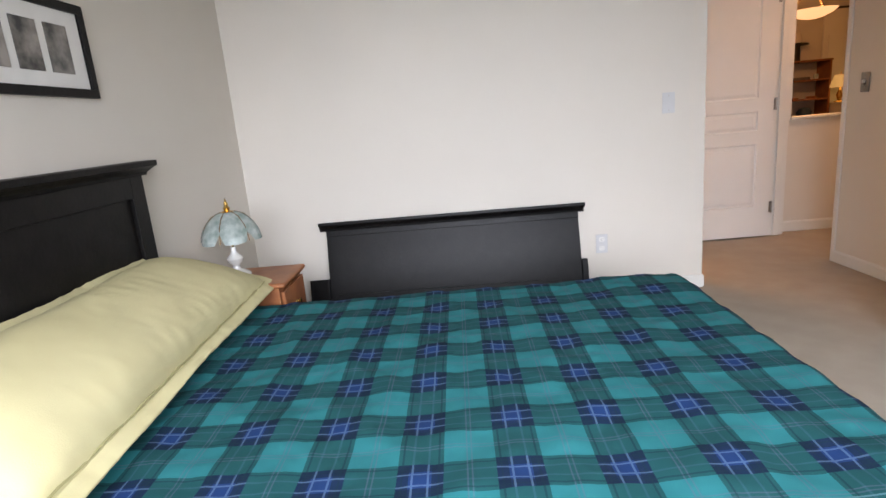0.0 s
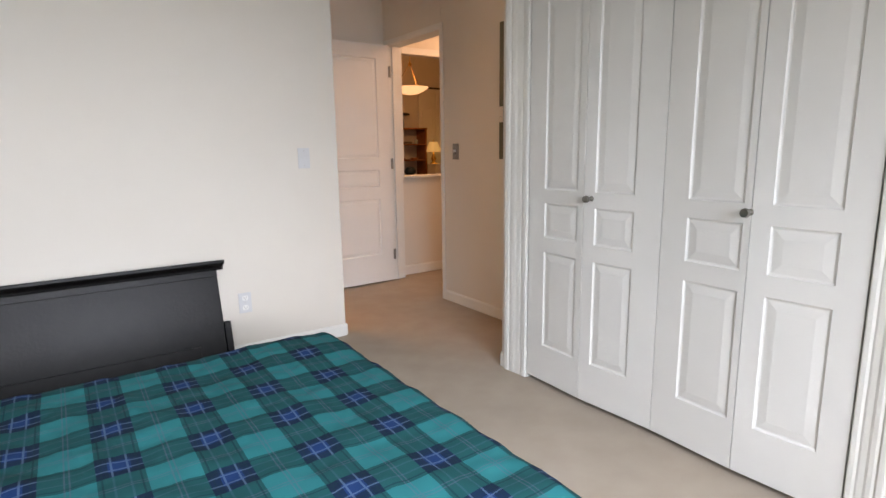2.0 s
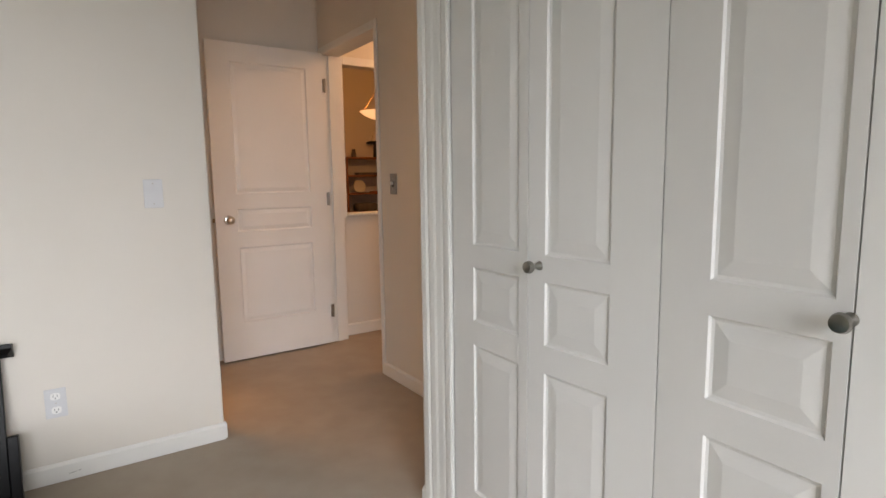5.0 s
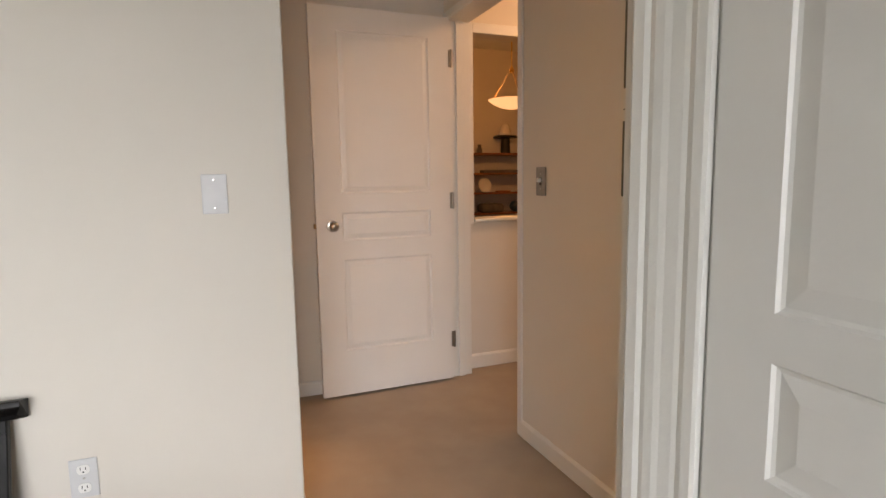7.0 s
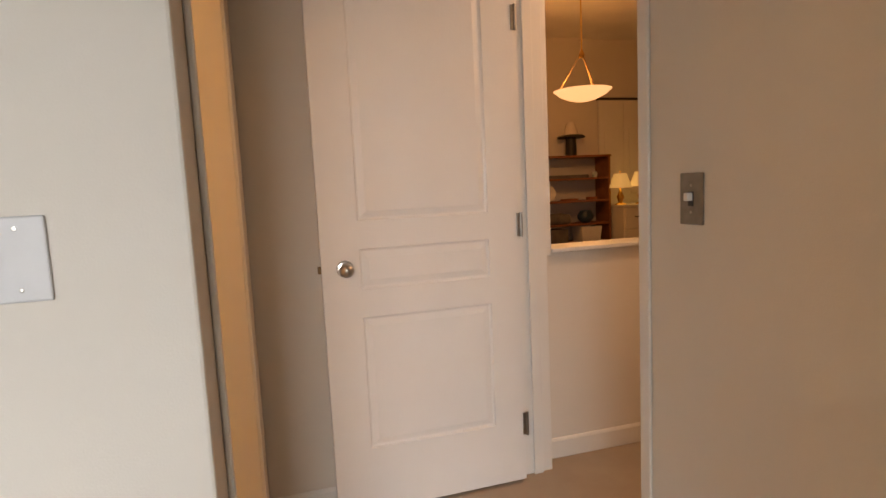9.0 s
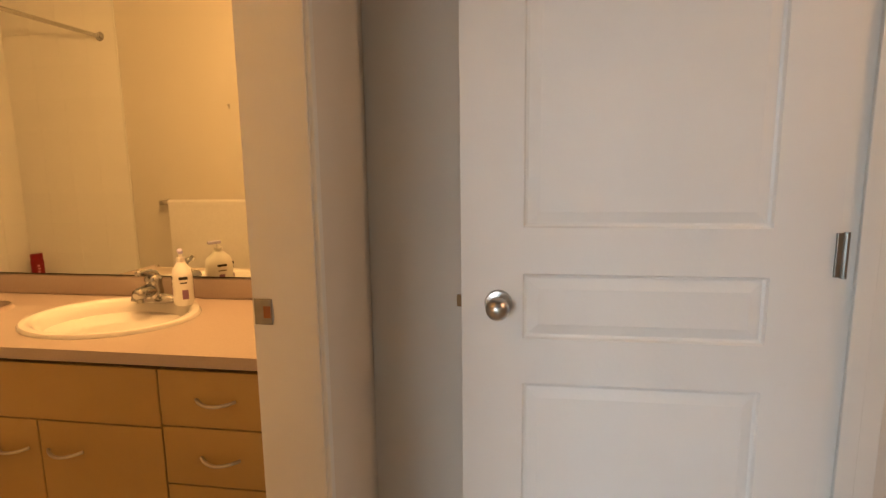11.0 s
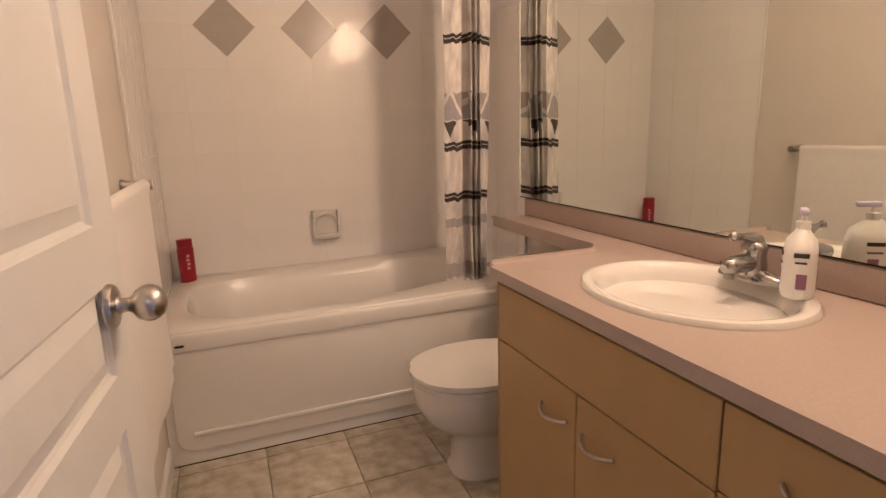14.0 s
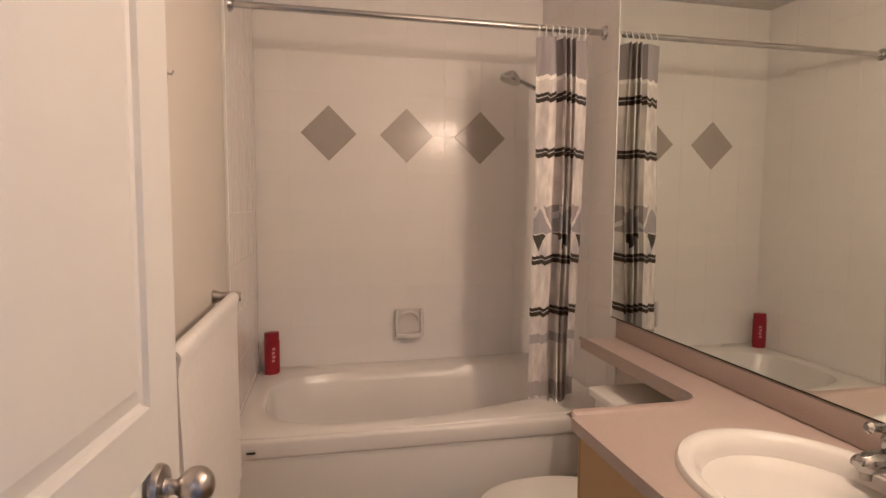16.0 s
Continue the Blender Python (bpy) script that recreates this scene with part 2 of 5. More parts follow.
def curtain_material():
    m = bpy.data.materials.new("striped_curtain_cloth")
    m.use_nodes = True
    g = Net(m)
    nt = m.node_tree
    uv = nt.nodes.new("ShaderNodeUVMap")
    sep = nt.nodes.new("ShaderNodeSeparateXYZ")
    nt.links.new(uv.outputs[0], sep.inputs[0])
    u, z = sep.outputs[0], sep.outputs[1]
    sway = nt.nodes.new("ShaderNodeTexNoise")
    sway.noise_dimensions = "1D"
    socket(sway, "Scale", 7.0), socket(sway, "Detail", 2.0)
    nt.links.new(u, sway.inputs["W"])
    z = g.math("ADD", z, g.math("MULTIPLY", g.math("SUBTRACT", sway.outputs["Fac"], 0.5), 0.045))
    nz = nt.nodes.new("ShaderNodeTexNoise")
    socket(nz, "Scale", 14.0), socket(nz, "Detail", 6.0)
    flat = nt.nodes.new("ShaderNodeMapping")
    flat.inputs["Scale"].default_value = (0.9, 1.0, 1.0)
    nt.links.new(uv.outputs[0], flat.inputs["Vector"])
    nt.links.new(flat.outputs[0], nz.inputs["Vector"])
    fold_shade = nt.nodes.new("ShaderNodeTexNoise")
    socket(fold_shade, "Scale", 5.0), socket(fold_shade, "Detail", 3.0)
    nt.links.new(uv.outputs[0], fold_shade.inputs["Vector"])
    col = g.mix(nz.outputs["Fac"], (0.42, 0.39, 0.37), (0.92, 0.88, 0.82))
    # grey noise patches paint the shading of the folds into the cloth
    patch = g.math("MULTIPLY", g.math("SUBTRACT", fold_shade.outputs["Fac"], 0.46), 5.0)
    col = g.mix(g.math("MULTIPLY", g.math("MINIMUM", g.math("MAXIMUM", patch, 0.0), 1.0), 0.7), col, (0.34, 0.325, 0.35))
    col = g.mix(g.math("GREATER_THAN", z, 1.79), col, (0.30, 0.28, 0.29))
    col = g.mix(g.near(z, 1.79, 0.008), col, (0.80, 0.77, 0.73))
    for mid, half, c in ((0.80, 0.018, (0.30, 0.29, 0.33)), (0.60, 0.03, (0.33, 0.31, 0.32))):
        col = g.mix(g.math("MULTIPLY", g.near(z, mid, half), 0.8), col, c)
    f = g.math("ABSOLUTE", g.math("SUBTRACT", g.math("FRACT", g.math("ADD", g.math("MULTIPLY", u, 2.2), 0.28)), 0.5))
    low = g.math("MULTIPLY", g.math("LESS_THAN", f, g.math("MULTIPLY", g.math("SUBTRACT", 1.305, z), 5.0)), g.near(z, 1.255, 0.048))
    col = g.mix(g.math("MULTIPLY", low, 0.85), col, (0.27, 0.26, 0.29))
    peak = g.math("MULTIPLY", g.math("GREATER_THAN", f, g.math("MULTIPLY", g.math("SUBTRACT", 1.34, z), 4.2)), g.near(z, 1.265, 0.045))
    col = g.mix(g.math("MULTIPLY", peak, 0.75), col, (0.22, 0.20, 0.21))
    tri = g.math("MULTIPLY", g.math("LESS_THAN", f, g.math("MULTIPLY", g.math("SUBTRACT", z, 1.140), 4.0)), g.near(z, 1.170, 0.032))
    col = g.mix(tri, col, (0.05, 0.045, 0.04))
    for mid in (1.716, 1.510, 1.105, 0.905):
        dark = g.math("MAXIMUM", g.near(z, mid + 0.010, 0.0065), g.near(z, mid - 0.008, 0.0085))
        col = g.mix(dark, col, (0.028, 0.022, 0.019))
    b = nt.nodes["Principled BSDF"]
    nt.links.new(col, b.inputs["Base Color"])
    socket(b, "Roughness", 0.7)
    return m


PLAID, CURTAIN = plaid_material(), curtain_material()

# ---- shaping helpers ----


def mesh_of(name, bm, material, smooth=False):
    bmesh.ops.recalc_face_normals(bm, faces=bm.faces)
    me = bpy.data.meshes.new(name)
    bm.to_mesh(me)
    bm.free()
    me.materials.append(material)
    if smooth:
        for p in me.polygons:
            p.use_smooth = True
        me.set_sharp_from_angle(angle=radians(40))
    return me


def thing(name, label, category, m=None, group="", kind=""):
    ob = new(name)
    ob.empty_display_size = 0.1
    ob.matrix_world = m or Matrix()
    return tagged(ob, label, category, group, kind)


def part(name, bm, material, parent, label="", smooth=False):
    """One mesh under a thing or a part, in the thing's own coordinates."""
    ob = new(name, mesh_of(name, bm, material, smooth))
    ob.parent = parent
    return tagged(ob, label)


def solid(name, bm, material, label="", category="", kind="", group="", smooth=False):
    return tagged(new(name, mesh_of(name, bm, material, smooth)), label, category, group, kind)


def box(x0, y0, z0, x1, y1, z1, bevel=0.0, seg=2, bm=None):
    own = bmesh.new()
    bmesh.ops.create_cube(own, size=1)
    for v in own.verts:
        v.co = Vector(((x0, x1)[v.co.x > 0], (y0, y1)[v.co.y > 0], (z0, z1)[v.co.z > 0]))
    if bevel:
        bmesh.ops.bevel(own, geom=own.edges[:], offset=bevel, segments=seg, profile=0.5, affect="EDGES")
    return joined(bm, own)


def joined(bm, own):
    if bm is None:
        return own
    me = bpy.data.meshes.new("tmp")
    own.to_mesh(me)
    own.free()
    bm.from_mesh(me)
    bpy.data.meshes.remove(me)
    return bm


def boxes(*rows, bevel=0.0):
    bm = bmesh.new()
    for r in rows:
        box(*r, bevel=bevel, bm=bm)
    return bm


def lathe(profile, n=24, m=None, sx=1.0, sy=1.0, bm=None):
    """A surface turned round z from (radius, z) rows."""
    own = bmesh.new()
    rings = []
    for r, z in profile:
        rings.append([own.verts.new((r * sx * math.cos(2 * math.pi * k / n), r * sy * math.sin(2 * math.pi * k / n), z)) for k in range(n)])
    for a, b in zip(rings, rings[1:]):
        for k in range(n):
            own.faces.new((a[k], a[(k + 1) % n], b[(k + 1) % n], b[k]))
    for ring, r in ((rings[0], profile[0][0]), (rings[-1], profile[-1][0])):
        if r > 1e-4:
            own.faces.new(ring)
    bmesh.ops.remove_doubles(own, verts=own.verts[:], dist=1e-5)
    if m is not None:
        own.transform(m)
    return joined(bm, own)


def tube(points, radius, n=10, bm=None):
    """A round bar along points, capped; radius: one, or one a point."""
    own = bmesh.new()
    pts = [Vector(p) for p in points]
    rad = radius if isinstance(radius, (list, tuple)) else [radius] * len(pts)
    rings, side = [], None
    for k, p in enumerate(pts):
        d = (pts[min(k + 1, len(pts) - 1)] - pts[max(k - 1, 0)]).normalized()
        if side is None:
            side = d.orthogonal().normalized()
        side = (side - d * side.dot(d)).normalized()
        up = d.cross(side)
        rings.append([own.verts.new(p + rad[k] * (math.cos(2 * math.pi * a / n) * side + math.sin(2 * math.pi * a / n) * up)) for a in range(n)])
    for a, b in zip(rings, rings[1:]):
        for k in range(n):
            own.faces.new((a[k], a[(k + 1) % n], b[(k + 1) % n], b[k]))
    own.faces.new(rings[0]), own.faces.new(rings[-1])
    return joined(bm, own)


def prism(outline, z0, z1, bevel=0.0, m=None, bm=None):
    """An outline in x and y, raised from z0 to z1, its rims rounded."""
    own = bmesh.new()
    low = [own.verts.new((x, y, z0)) for x, y in outline]
    high = [own.verts.new((x, y, z1)) for x, y in outline]
    n = len(outline)
    own.faces.new(low[::-1]), own.faces.new(high)
    for k in range(n):
        own.faces.new((low[k], low[(k + 1) % n], high[(k + 1) % n], high[k]))
    if bevel:
        rims = [e for e in own.edges if abs(e.verts[0].co.z - e.verts[1].co.z) < 1e-6]
        bmesh.ops.bevel(own, geom=rims, offset=bevel, segments=3, profile=0.5, affect="EDGES")
    if m is not None:
        own.transform(m)
    return joined(bm, own)


def oval(cx, cy, rx, ry, n=32, power=2.0):
    out = []
    for k in range(n):
        a = 2 * math.pi * k / n
        c, s = math.cos(a), math.sin(a)
        out.append((cx + rx * math.copysign(abs(c) ** (2 / power), c), cy + ry * math.copysign(abs(s) ** (2 / power), s)))
    return out


def sheet(rows, bm=None, closed=False):
    """A grid of quads over rows of points."""
    own = bmesh.new()
    g = [[own.verts.new(p) for p in r] for r in rows]
    for a, b in zip(g, g[1:]):
        for k in range(len(a) - (0 if closed else 1)):
            own.faces.new((a[k], a[(k + 1) % len(a)], b[(k + 1) % len(a)], b[k]))
    return joined(bm, own)


# ---- setting: floors, ceilings, walls ----
H = 2.44
solid("floor", boxes((-2.95, -4.7, -0.1, 1.013, 0.0, 0), (0.0, 0.0, -0.1, 1.013, 1.2, 0), (1.013, 0.2, -0.1, 6.2, 5.7, 0)), CARPET, "beige cut-pile carpet, trodden and faintly stained", "carpet", "structure")
solid("ceiling", boxes((-2.95, -4.7, H, 1.02, 5.7, H + 0.1), (1.02, -4.7, H, 6.2, 1.36, H + 0.1), (1.02, 1.36, 3.0, 6.2, 5.7, 3.1)), CEIL, "white textured ceiling", "ceiling", "structure")
solid("wall_north", boxes((-2.93, 0.0, 0, 0.0, 0.13, H), bevel=0.006), WALL, "cream painted plaster wall", "wall", "structure")
solid("wall_west", boxes((-2.93, -4.62, 0, -2.775, 0.0, H)), WALL, "cream painted plaster wall", "wall", "structure")
solid("wall_south", boxes((-2.93, -4.62, 0, -2.35, -4.5, H), (-0.15, -4.62, 0, 0.60, -4.5, H), (-2.35, -4.62, 0, -0.15, -4.5, 0.8), (-2.35, -4.62, 2.2, -0.15, -4.5, H)), WALL, "cream painted plaster wall with a wide window", "wall", "structure")
solid("wall_east", boxes((0.476, -4.5, 0, 0.60, -2.612, H), (0.476, -2.612, 2.06, 0.60, -1.176, H), (0.476, -1.176, 0, 0.60, -0.985, H), (0.60, -1.15, 0, 1.14, -0.985, H)), WALL, "cream painted plaster wall round a closet", "wall", "structure")
solid("wall_closet", boxes((0.60, -4.5, 0, 1.2, -4.38, H), (1.14, -4.38, 0, 1.26, -1.15, H)), WALL, "plain inner closet wall", "wall", "structure")
solid("wall_alcove", boxes((1.013, -0.985, 0, 1.14, 0.335, H), (1.013, 0.335, 2.06, 1.14, 1.165, H), (1.013, 1.165, 0, 1.14, 1.2, H), bevel=0.003), WALL, "cream painted plaster wall with a doorway", "wall", "structure")
solid("wall_bathroom", boxes((-0.12, 0.857, 0, 0.0, 1.2, H), (-0.12, 1.2, 0, 0.0, 1.72, H), (-0.12, 0.13, 2.06, 0.0, 0.857, H), bevel=0.004), WALL, "cream painted plaster wall with a doorway", "wall", "structure")
solid("wall_end", boxes((0.0, 1.2, 0, 1.14, 1.36, H)), WALL, "cream painted plaster wall behind the open door", "wall", "structure")
solid("wall_hall", boxes((1.14, 1.24, 0, 1.19, 1.36, H), (1.19, 1.24, 0, 1.765, 1.36, 0.918), (1.19, 1.24, 2.02, 1.765, 1.36, H), (1.765, 1.24, 0, 3.2, 1.36, H), (1.02, 1.30, H + 0.1, 6.2, 1.36, 3.0), (3.2, 1.24, H - 0.12, 6.2, 1.36, H)), WALL, "cream painted plaster wall with a pass-through", "wall", "structure")
solid("wall_hall_south", boxes((1.14, 0.08, 0, 6.2, 0.2, H)), WALL, "cream painted hall wall", "wall", "structure")
solid("wall_dining_north", boxes((0.9, 5.5, 0, 6.2, 5.62, 3.0)), WALL, "cream painted dining room wall", "wall", "structure")
solid("wall_dining_west", boxes((1.02, 1.36, 0, 1.14, 5.5, 3.0)), WALL, "cream painted dining room wall", "wall", "structure")
solid("wall_dining_east", boxes((6.08, 0.2, 0, 6.2, 1.36, H), (6.08, 1.36, 0, 6.2, 5.5, 3.0)), WALL, "cream painted dining room wall", "wall", "structure")
solid("wall_bath_north", boxes((-2.97, 1.6, 0, -0.12, 1.72, H)), WALL, "cream painted bathroom wall", "wall", "structure")
solid("wall_bath_west", boxes((-2.97, 0.13, 0, -2.858, 1.6, H)), WALL, "bathroom wall behind the tiles", "wall", "structure")

# window in the south wall
win = thing("window_1", "white framed window in the bedroom wall", "window", kind="structure")
part("window_frame", boxes((-2.35, -4.60, 0.8, -2.29, -4.52, 2.2), (-0.21, -4.60, 0.8, -0.15, -4.52, 2.2), (-2.29, -4.60, 0.8, -0.21, -4.52, 0.86), (-2.29, -4.60, 2.14, -0.21, -4.52, 2.2), (-1.28, -4.60, 0.86, -1.22, -4.52, 2.14)), TRIM, win)
for x0, x1 in ((-2.29, -1.28), (-1.22, -0.21)):
    pane = part("pane", boxes((x0, -4.565, 0.86, x1, -4.56, 2.14)), GLASS, win)
    pane.visible_shadow = False


def baseboard(x0, y0, x1, y1, nx, ny, h=0.08, d=0.012):
    """A skirting from one floor point to another, standing out along (nx, ny)."""
    bm = bmesh.new()
    prof = ((0.0005, 0.002), (d, 0.002), (d, h - 0.012), (d * 0.6, h - 0.004), (0.003, h), (0.0005, h))
    rows = [[(x + nx * a, y + ny * a, b) for a, b in prof] for x, y in ((x0, y0), (x1, y1))]
    sheet(rows, bm, closed=True)
    for r in rows:
        bm.faces.new([bm.verts.new(p) for p in r])
    return solid("baseboard", bm, TRIM, "white painted baseboard", "baseboard", "structure")


baseboard(-2.775, 0, 0.0, 0, 0, -1)
baseboard(0.0, 0.0, 0.0, 0.125, 1, 0)
baseboard(-2.775, -4.5, -2.775, -0.013, 1, 0)
baseboard(0.0, 0.873, 0.0, 1.188, 1, 0)
baseboard(0.0, 1.2, 0.99, 1.2, 0, -1)
baseboard(1.013, -0.972, 1.013, 0.31, -1, 0)
baseboard(0.488, -0.985, 1.0, -0.985, 0, 1)
baseboard(0.476, -1.019, 0.476, -0.985, -1, 0)
baseboard(0.476, -4.5, 0.476, -2.707, -1, 0)
baseboard(1.15, 1.24, 3.2, 1.24, 0, -1, 0.09)
baseboard(-1.97, 0.13, -0.9, 0.13, 0, 1, 0.09)
baseboard(3.2, 1.252, 3.2, 1.36, 1, 0)


def trim(name, bm, label="white painted wood trim"):
    return solid(name, bm, TRIM, label, "trim", "structure")


# door linings and casings
trim("door_jamb_bedroom", boxes((1.008, 1.150, 0, 1.146, 1.165, 2.06), (1.008, 0.335, 0, 1.146, 0.350, 2.06), (1.008, 0.350, 2.045, 1.146, 1.150, 2.06), (1.060, 1.138, 0, 1.10, 1.150, 2.045), (1.060, 0.350, 0, 1.10, 0.362, 2.045), bevel=0.002), "white painted door lining of the bedroom")
trim("casing_bedroom", boxes((1.003, 0.303, 0, 1.012, 0.343, 2.09), (1.003, 0.343, 2.052, 1.012, 1.188, 2.09), bevel=0.004))
trim("door_jamb_bathroom", boxes((-0.126, 0.844, 0, 0.004, 0.8565, 2.06), (-0.126, 0.1305, 0, 0.004, 0.145, 2.06), (-0.126, 0.145, 2.045, 0.004, 0.844, 2.06), bevel=0.002), "white painted door lining of the bathroom")
trim("casing_bathroom", boxes((0.001, 0.850, 0, 0.012, 0.872, 2.075), (0.001, 0.118, 0, 0.012, 0.138, 2.075), (0.001, 0.138, 2.053, 0.012, 0.850, 2.075), bevel=0.003))


def casing_strip(y0, y1, z0, z1, x=0.476):
    """Stepped closet casing, proud of the wall towards -x."""
    w = y1 - y0
    prof = [(0, 0.001), (0, 0.012), (0.04, 0.015), (0.16, 0.015), (0.24, 0.012), (0.30, 0.014), (0.46, 0.015), (0.54, 0.018), (0.66, 0.019), (0.74, 0.0165), (0.80, 0.0215), (0.95, 0.022), (1, 0.018), (1, 0.001)]
    bm = bmesh.new()
    rows = [[(x - d, y0 + f * w, z) for f, d in prof] for z in (z0, z1)]
    sheet(rows, bm, closed=True)
    for r in rows:
        bm.faces.new([bm.verts.new(p) for p in r])
    return bm


trim("closet_casing", casing_strip(-1.180, -1.020, 0, 2.06), "white fluted closet casing")
trim("closet_casing", casing_strip(-2.608, -2.708, 0, 2.06), "white fluted closet casing")
trim("closet_casing", boxes((0.450, -2.705, 2.062, 0.4745, -1.020, 2.15), bevel=0.005), "white closet head casing")
trim("closet_lining", boxes((0.477, -1.184, 0, 0.595, -1.1765, 2.05), (0.477, -2.6115, 0, 0.595, -2.605, 2.05)), "white closet lining")
trim("pass_through_casing", boxes((1.147, 1.215, 0.905, 1.20, 1.239, 2.07), (1.765, 1.215, 0.9, 1.825, 1.239, 2.07), (1.20, 1.215, 2.012, 1.765, 1.239, 2.07), (1.201, 1.205, 0.918, 1.764, 1.37, 0.936), bevel=0.004), "white pass-through casing and sill")

# ---- panelled doors ----


def panel_face(x0, z0, x1, z1, y, out, lip=0.010, deep=0.009, rise=0.034, top=0.002):
    """A raised panel in the opening x0..x1, z0..z1 of a face at y; out: the way that the face looks."""
    steps = ((0, 0), (lip * 0.4, deep * 0.75), (lip, deep), (lip + rise, top), (lip + rise + 0.003, top))
    rows = []
    for d, depth in steps:
        yy = y - out * depth
        rows.append([(x0 + d, yy, z0 + d), (x1 - d, yy, z0 + d), (x1 - d, yy, z1 - d), (x0 + d, yy, z1 - d)])
    bm = sheet(rows, closed=True)
    bm.faces.new([bm.verts.new(p) for p in rows[-1]])
    return bm


def panelled_leaf(parent, w, h, t, px0, px1, rows, rise=0.034):
    """A leaf from x 0..w, y 0..t, z 0..h with raised panels on both faces."""
    zs = [0.0]
    for a, b in rows:
        zs += [a, b]
    zs.append(h)
    bm = boxes((0, 0, 0, px0, t, h), (px1, 0, 0, w, t, h), *[(px0, 0, a, px1, t, b) for a, b in zip(zs[::2], zs[1::2])])
    leaf = part("leaf", bm, DOOR, parent)
    for a, b in rows:
        part("panel", panel_face(px0, a, px1, b, 0.0, -1, rise=rise), DOOR, leaf)
        part("panel", panel_face(px0, a, px1, b, t, 1, rise=rise), DOOR, leaf)
    return leaf


def knob_profile(r):
    ball = [(r * 0.9 * math.sin(a * math.pi / 12), 0.050 - r * 0.82 * math.cos(a * math.pi / 12)) for a in range(2, 13)]
    return [(0.0, 0.0), (r * 1.08, 0.0), (r * 1.08, 0.004), (r * 0.98, 0.009), (r * 0.46, 0.012), (r * 0.36, 0.016), (r * 0.34, 0.025)] + ball


def swing_door(name, label, m, px, rows, flip=1):
    d = thing(name, label, "door", m, kind="structure")
    panelled_leaf(d, 0.76, 2.03, 0.035, px, 0.76 - px + 0.01, rows, 0.024)
    for side, y in ((1, 0.0), (-1, 0.035)):
        turn = Matrix.Translation((0.082, y, 0.925)) @ Matrix.Rotation(radians(90 * side), 4, "X")
        part("door_knob", lathe(knob_profile(0.0285), 24, turn), STEEL, d, "satin steel round door knob", smooth=True)
    part("latch", boxes((-0.012, 0.010, 0.912, 0.002, 0.025, 0.938), bevel=0.002), OLDBRASS, d, "worn brass latch bolt")
    for z in (0.235, 1.04, 1.815):
        bm = boxes((0.752, -0.006 if flip > 0 else 0.033, z - 0.045, 0.768, 0.002 if flip > 0 else 0.041, z + 0.045), bevel=0.001)
        tube([(0.768, -0.006 if flip > 0 else 0.041, z - 0.047), (0.768, -0.006 if flip > 0 else 0.041, z + 0.047)], 0.006, 10, bm)
        part("hinge", bm, DARKSTEEL, d, "steel butt hinge")
    return d


swing_door("door_1", "white three-panel bedroom door, standing open against the wall", pose(0.2425, 1.085, 0.015, 0, 0, 1.0), 0.135, ((0.245, 0.742), (0.845, 0.992), (1.092, 1.915)))
swing_door("door_2", "white three-panel bathroom door, standing open", pose(-0.885, 0.223, 0.012, 0, 0, -5.5), 0.092, ((0.245, 0.750), (0.828, 0.954), (1.036, 1.925)))

closet = thing("bifold_door", "white raised-panel bifold closet doors, closed", "closet door", kind="structure")


# the two pairs stand a little bowed towards the room
for k, (y, x0, x1) in enumerate(((-1.190, 0.470, 0.455), (-1.546, 0.455, 0.470), (-1.922, 0.470, 0.455), (-2.263, 0.455, 0.470))):
    w = (0.3535, 0.373, 0.338, 0.339)[k]
    zs = ((0.185, 0.660), (0.733, 0.897), (0.964, 1.800))
    cuts = [0.0] + [v for ab in zs for v in ab] + [2.02]
    turn = Matrix.Translation((x0, y, 0.025)) @ Matrix.Rotation(radians(-90) + math.asin((x1 - x0) / w), 4, "Z")
    p0, p1 = ((0.108, 0.318), (0.058, 0.252), (0.106, 0.314), (0.062, 0.258))[k]
    bm = boxes((0, 0, 0, p0, 0.033, 2.02), (p1, 0, 0, w, 0.033, 2.02), *[(p0, 0, a, p1, 0.033, b) for a, b in zip(cuts[::2], cuts[1::2])])
    bm.transform(turn)
    leaf = part("leaf", bm, DOOR, closet)
    for a, b in zs:
        pb = panel_face(p0, a, p1, b, 0.0, -1, deep=0.0065, rise=0.031)
        pb.transform(turn)
        part("panel", pb, DOOR, leaf)
for y in (-1.586, -2.257):
    turn = Matrix.Translation((0.4565, y, 0.962)) @ Matrix.Rotation(radians(-90), 4, "Y")
    part("door_knob", lathe([(0.0, 0.0), (0.012, 0.0), (0.010, 0.006), (0.006, 0.012), (0.006, 0.022), (0.013, 0.027), (0.0165, 0.036), (0.014, 0.045), (0.0, 0.048)], 20, turn), DARKSTEEL, closet, "small steel closet knob", smooth=True)

# ---- wall fittings ----


def wall_plate(name, label, category, m, material, w=0.07, h=0.115):
    """A fitting in x across, z up, looking to -y."""
    p = thing(name, label, category, m)
    part("plate", boxes((-w / 2, -0.006, -h / 2, w / 2, -0.0005, h / 2), bevel=0.0025), material, p)
    return p


def screw(parent, x, z, material):
    part("screw", lathe([(0.0, 0.0), (0.0034, 0.0), (0.0028, 0.0012), (0.0, 0.0014)], 10, Matrix.Translation((x, -0.006, z)) @ Matrix.Rotation(radians(90), 4, "X")), material, parent, smooth=True)


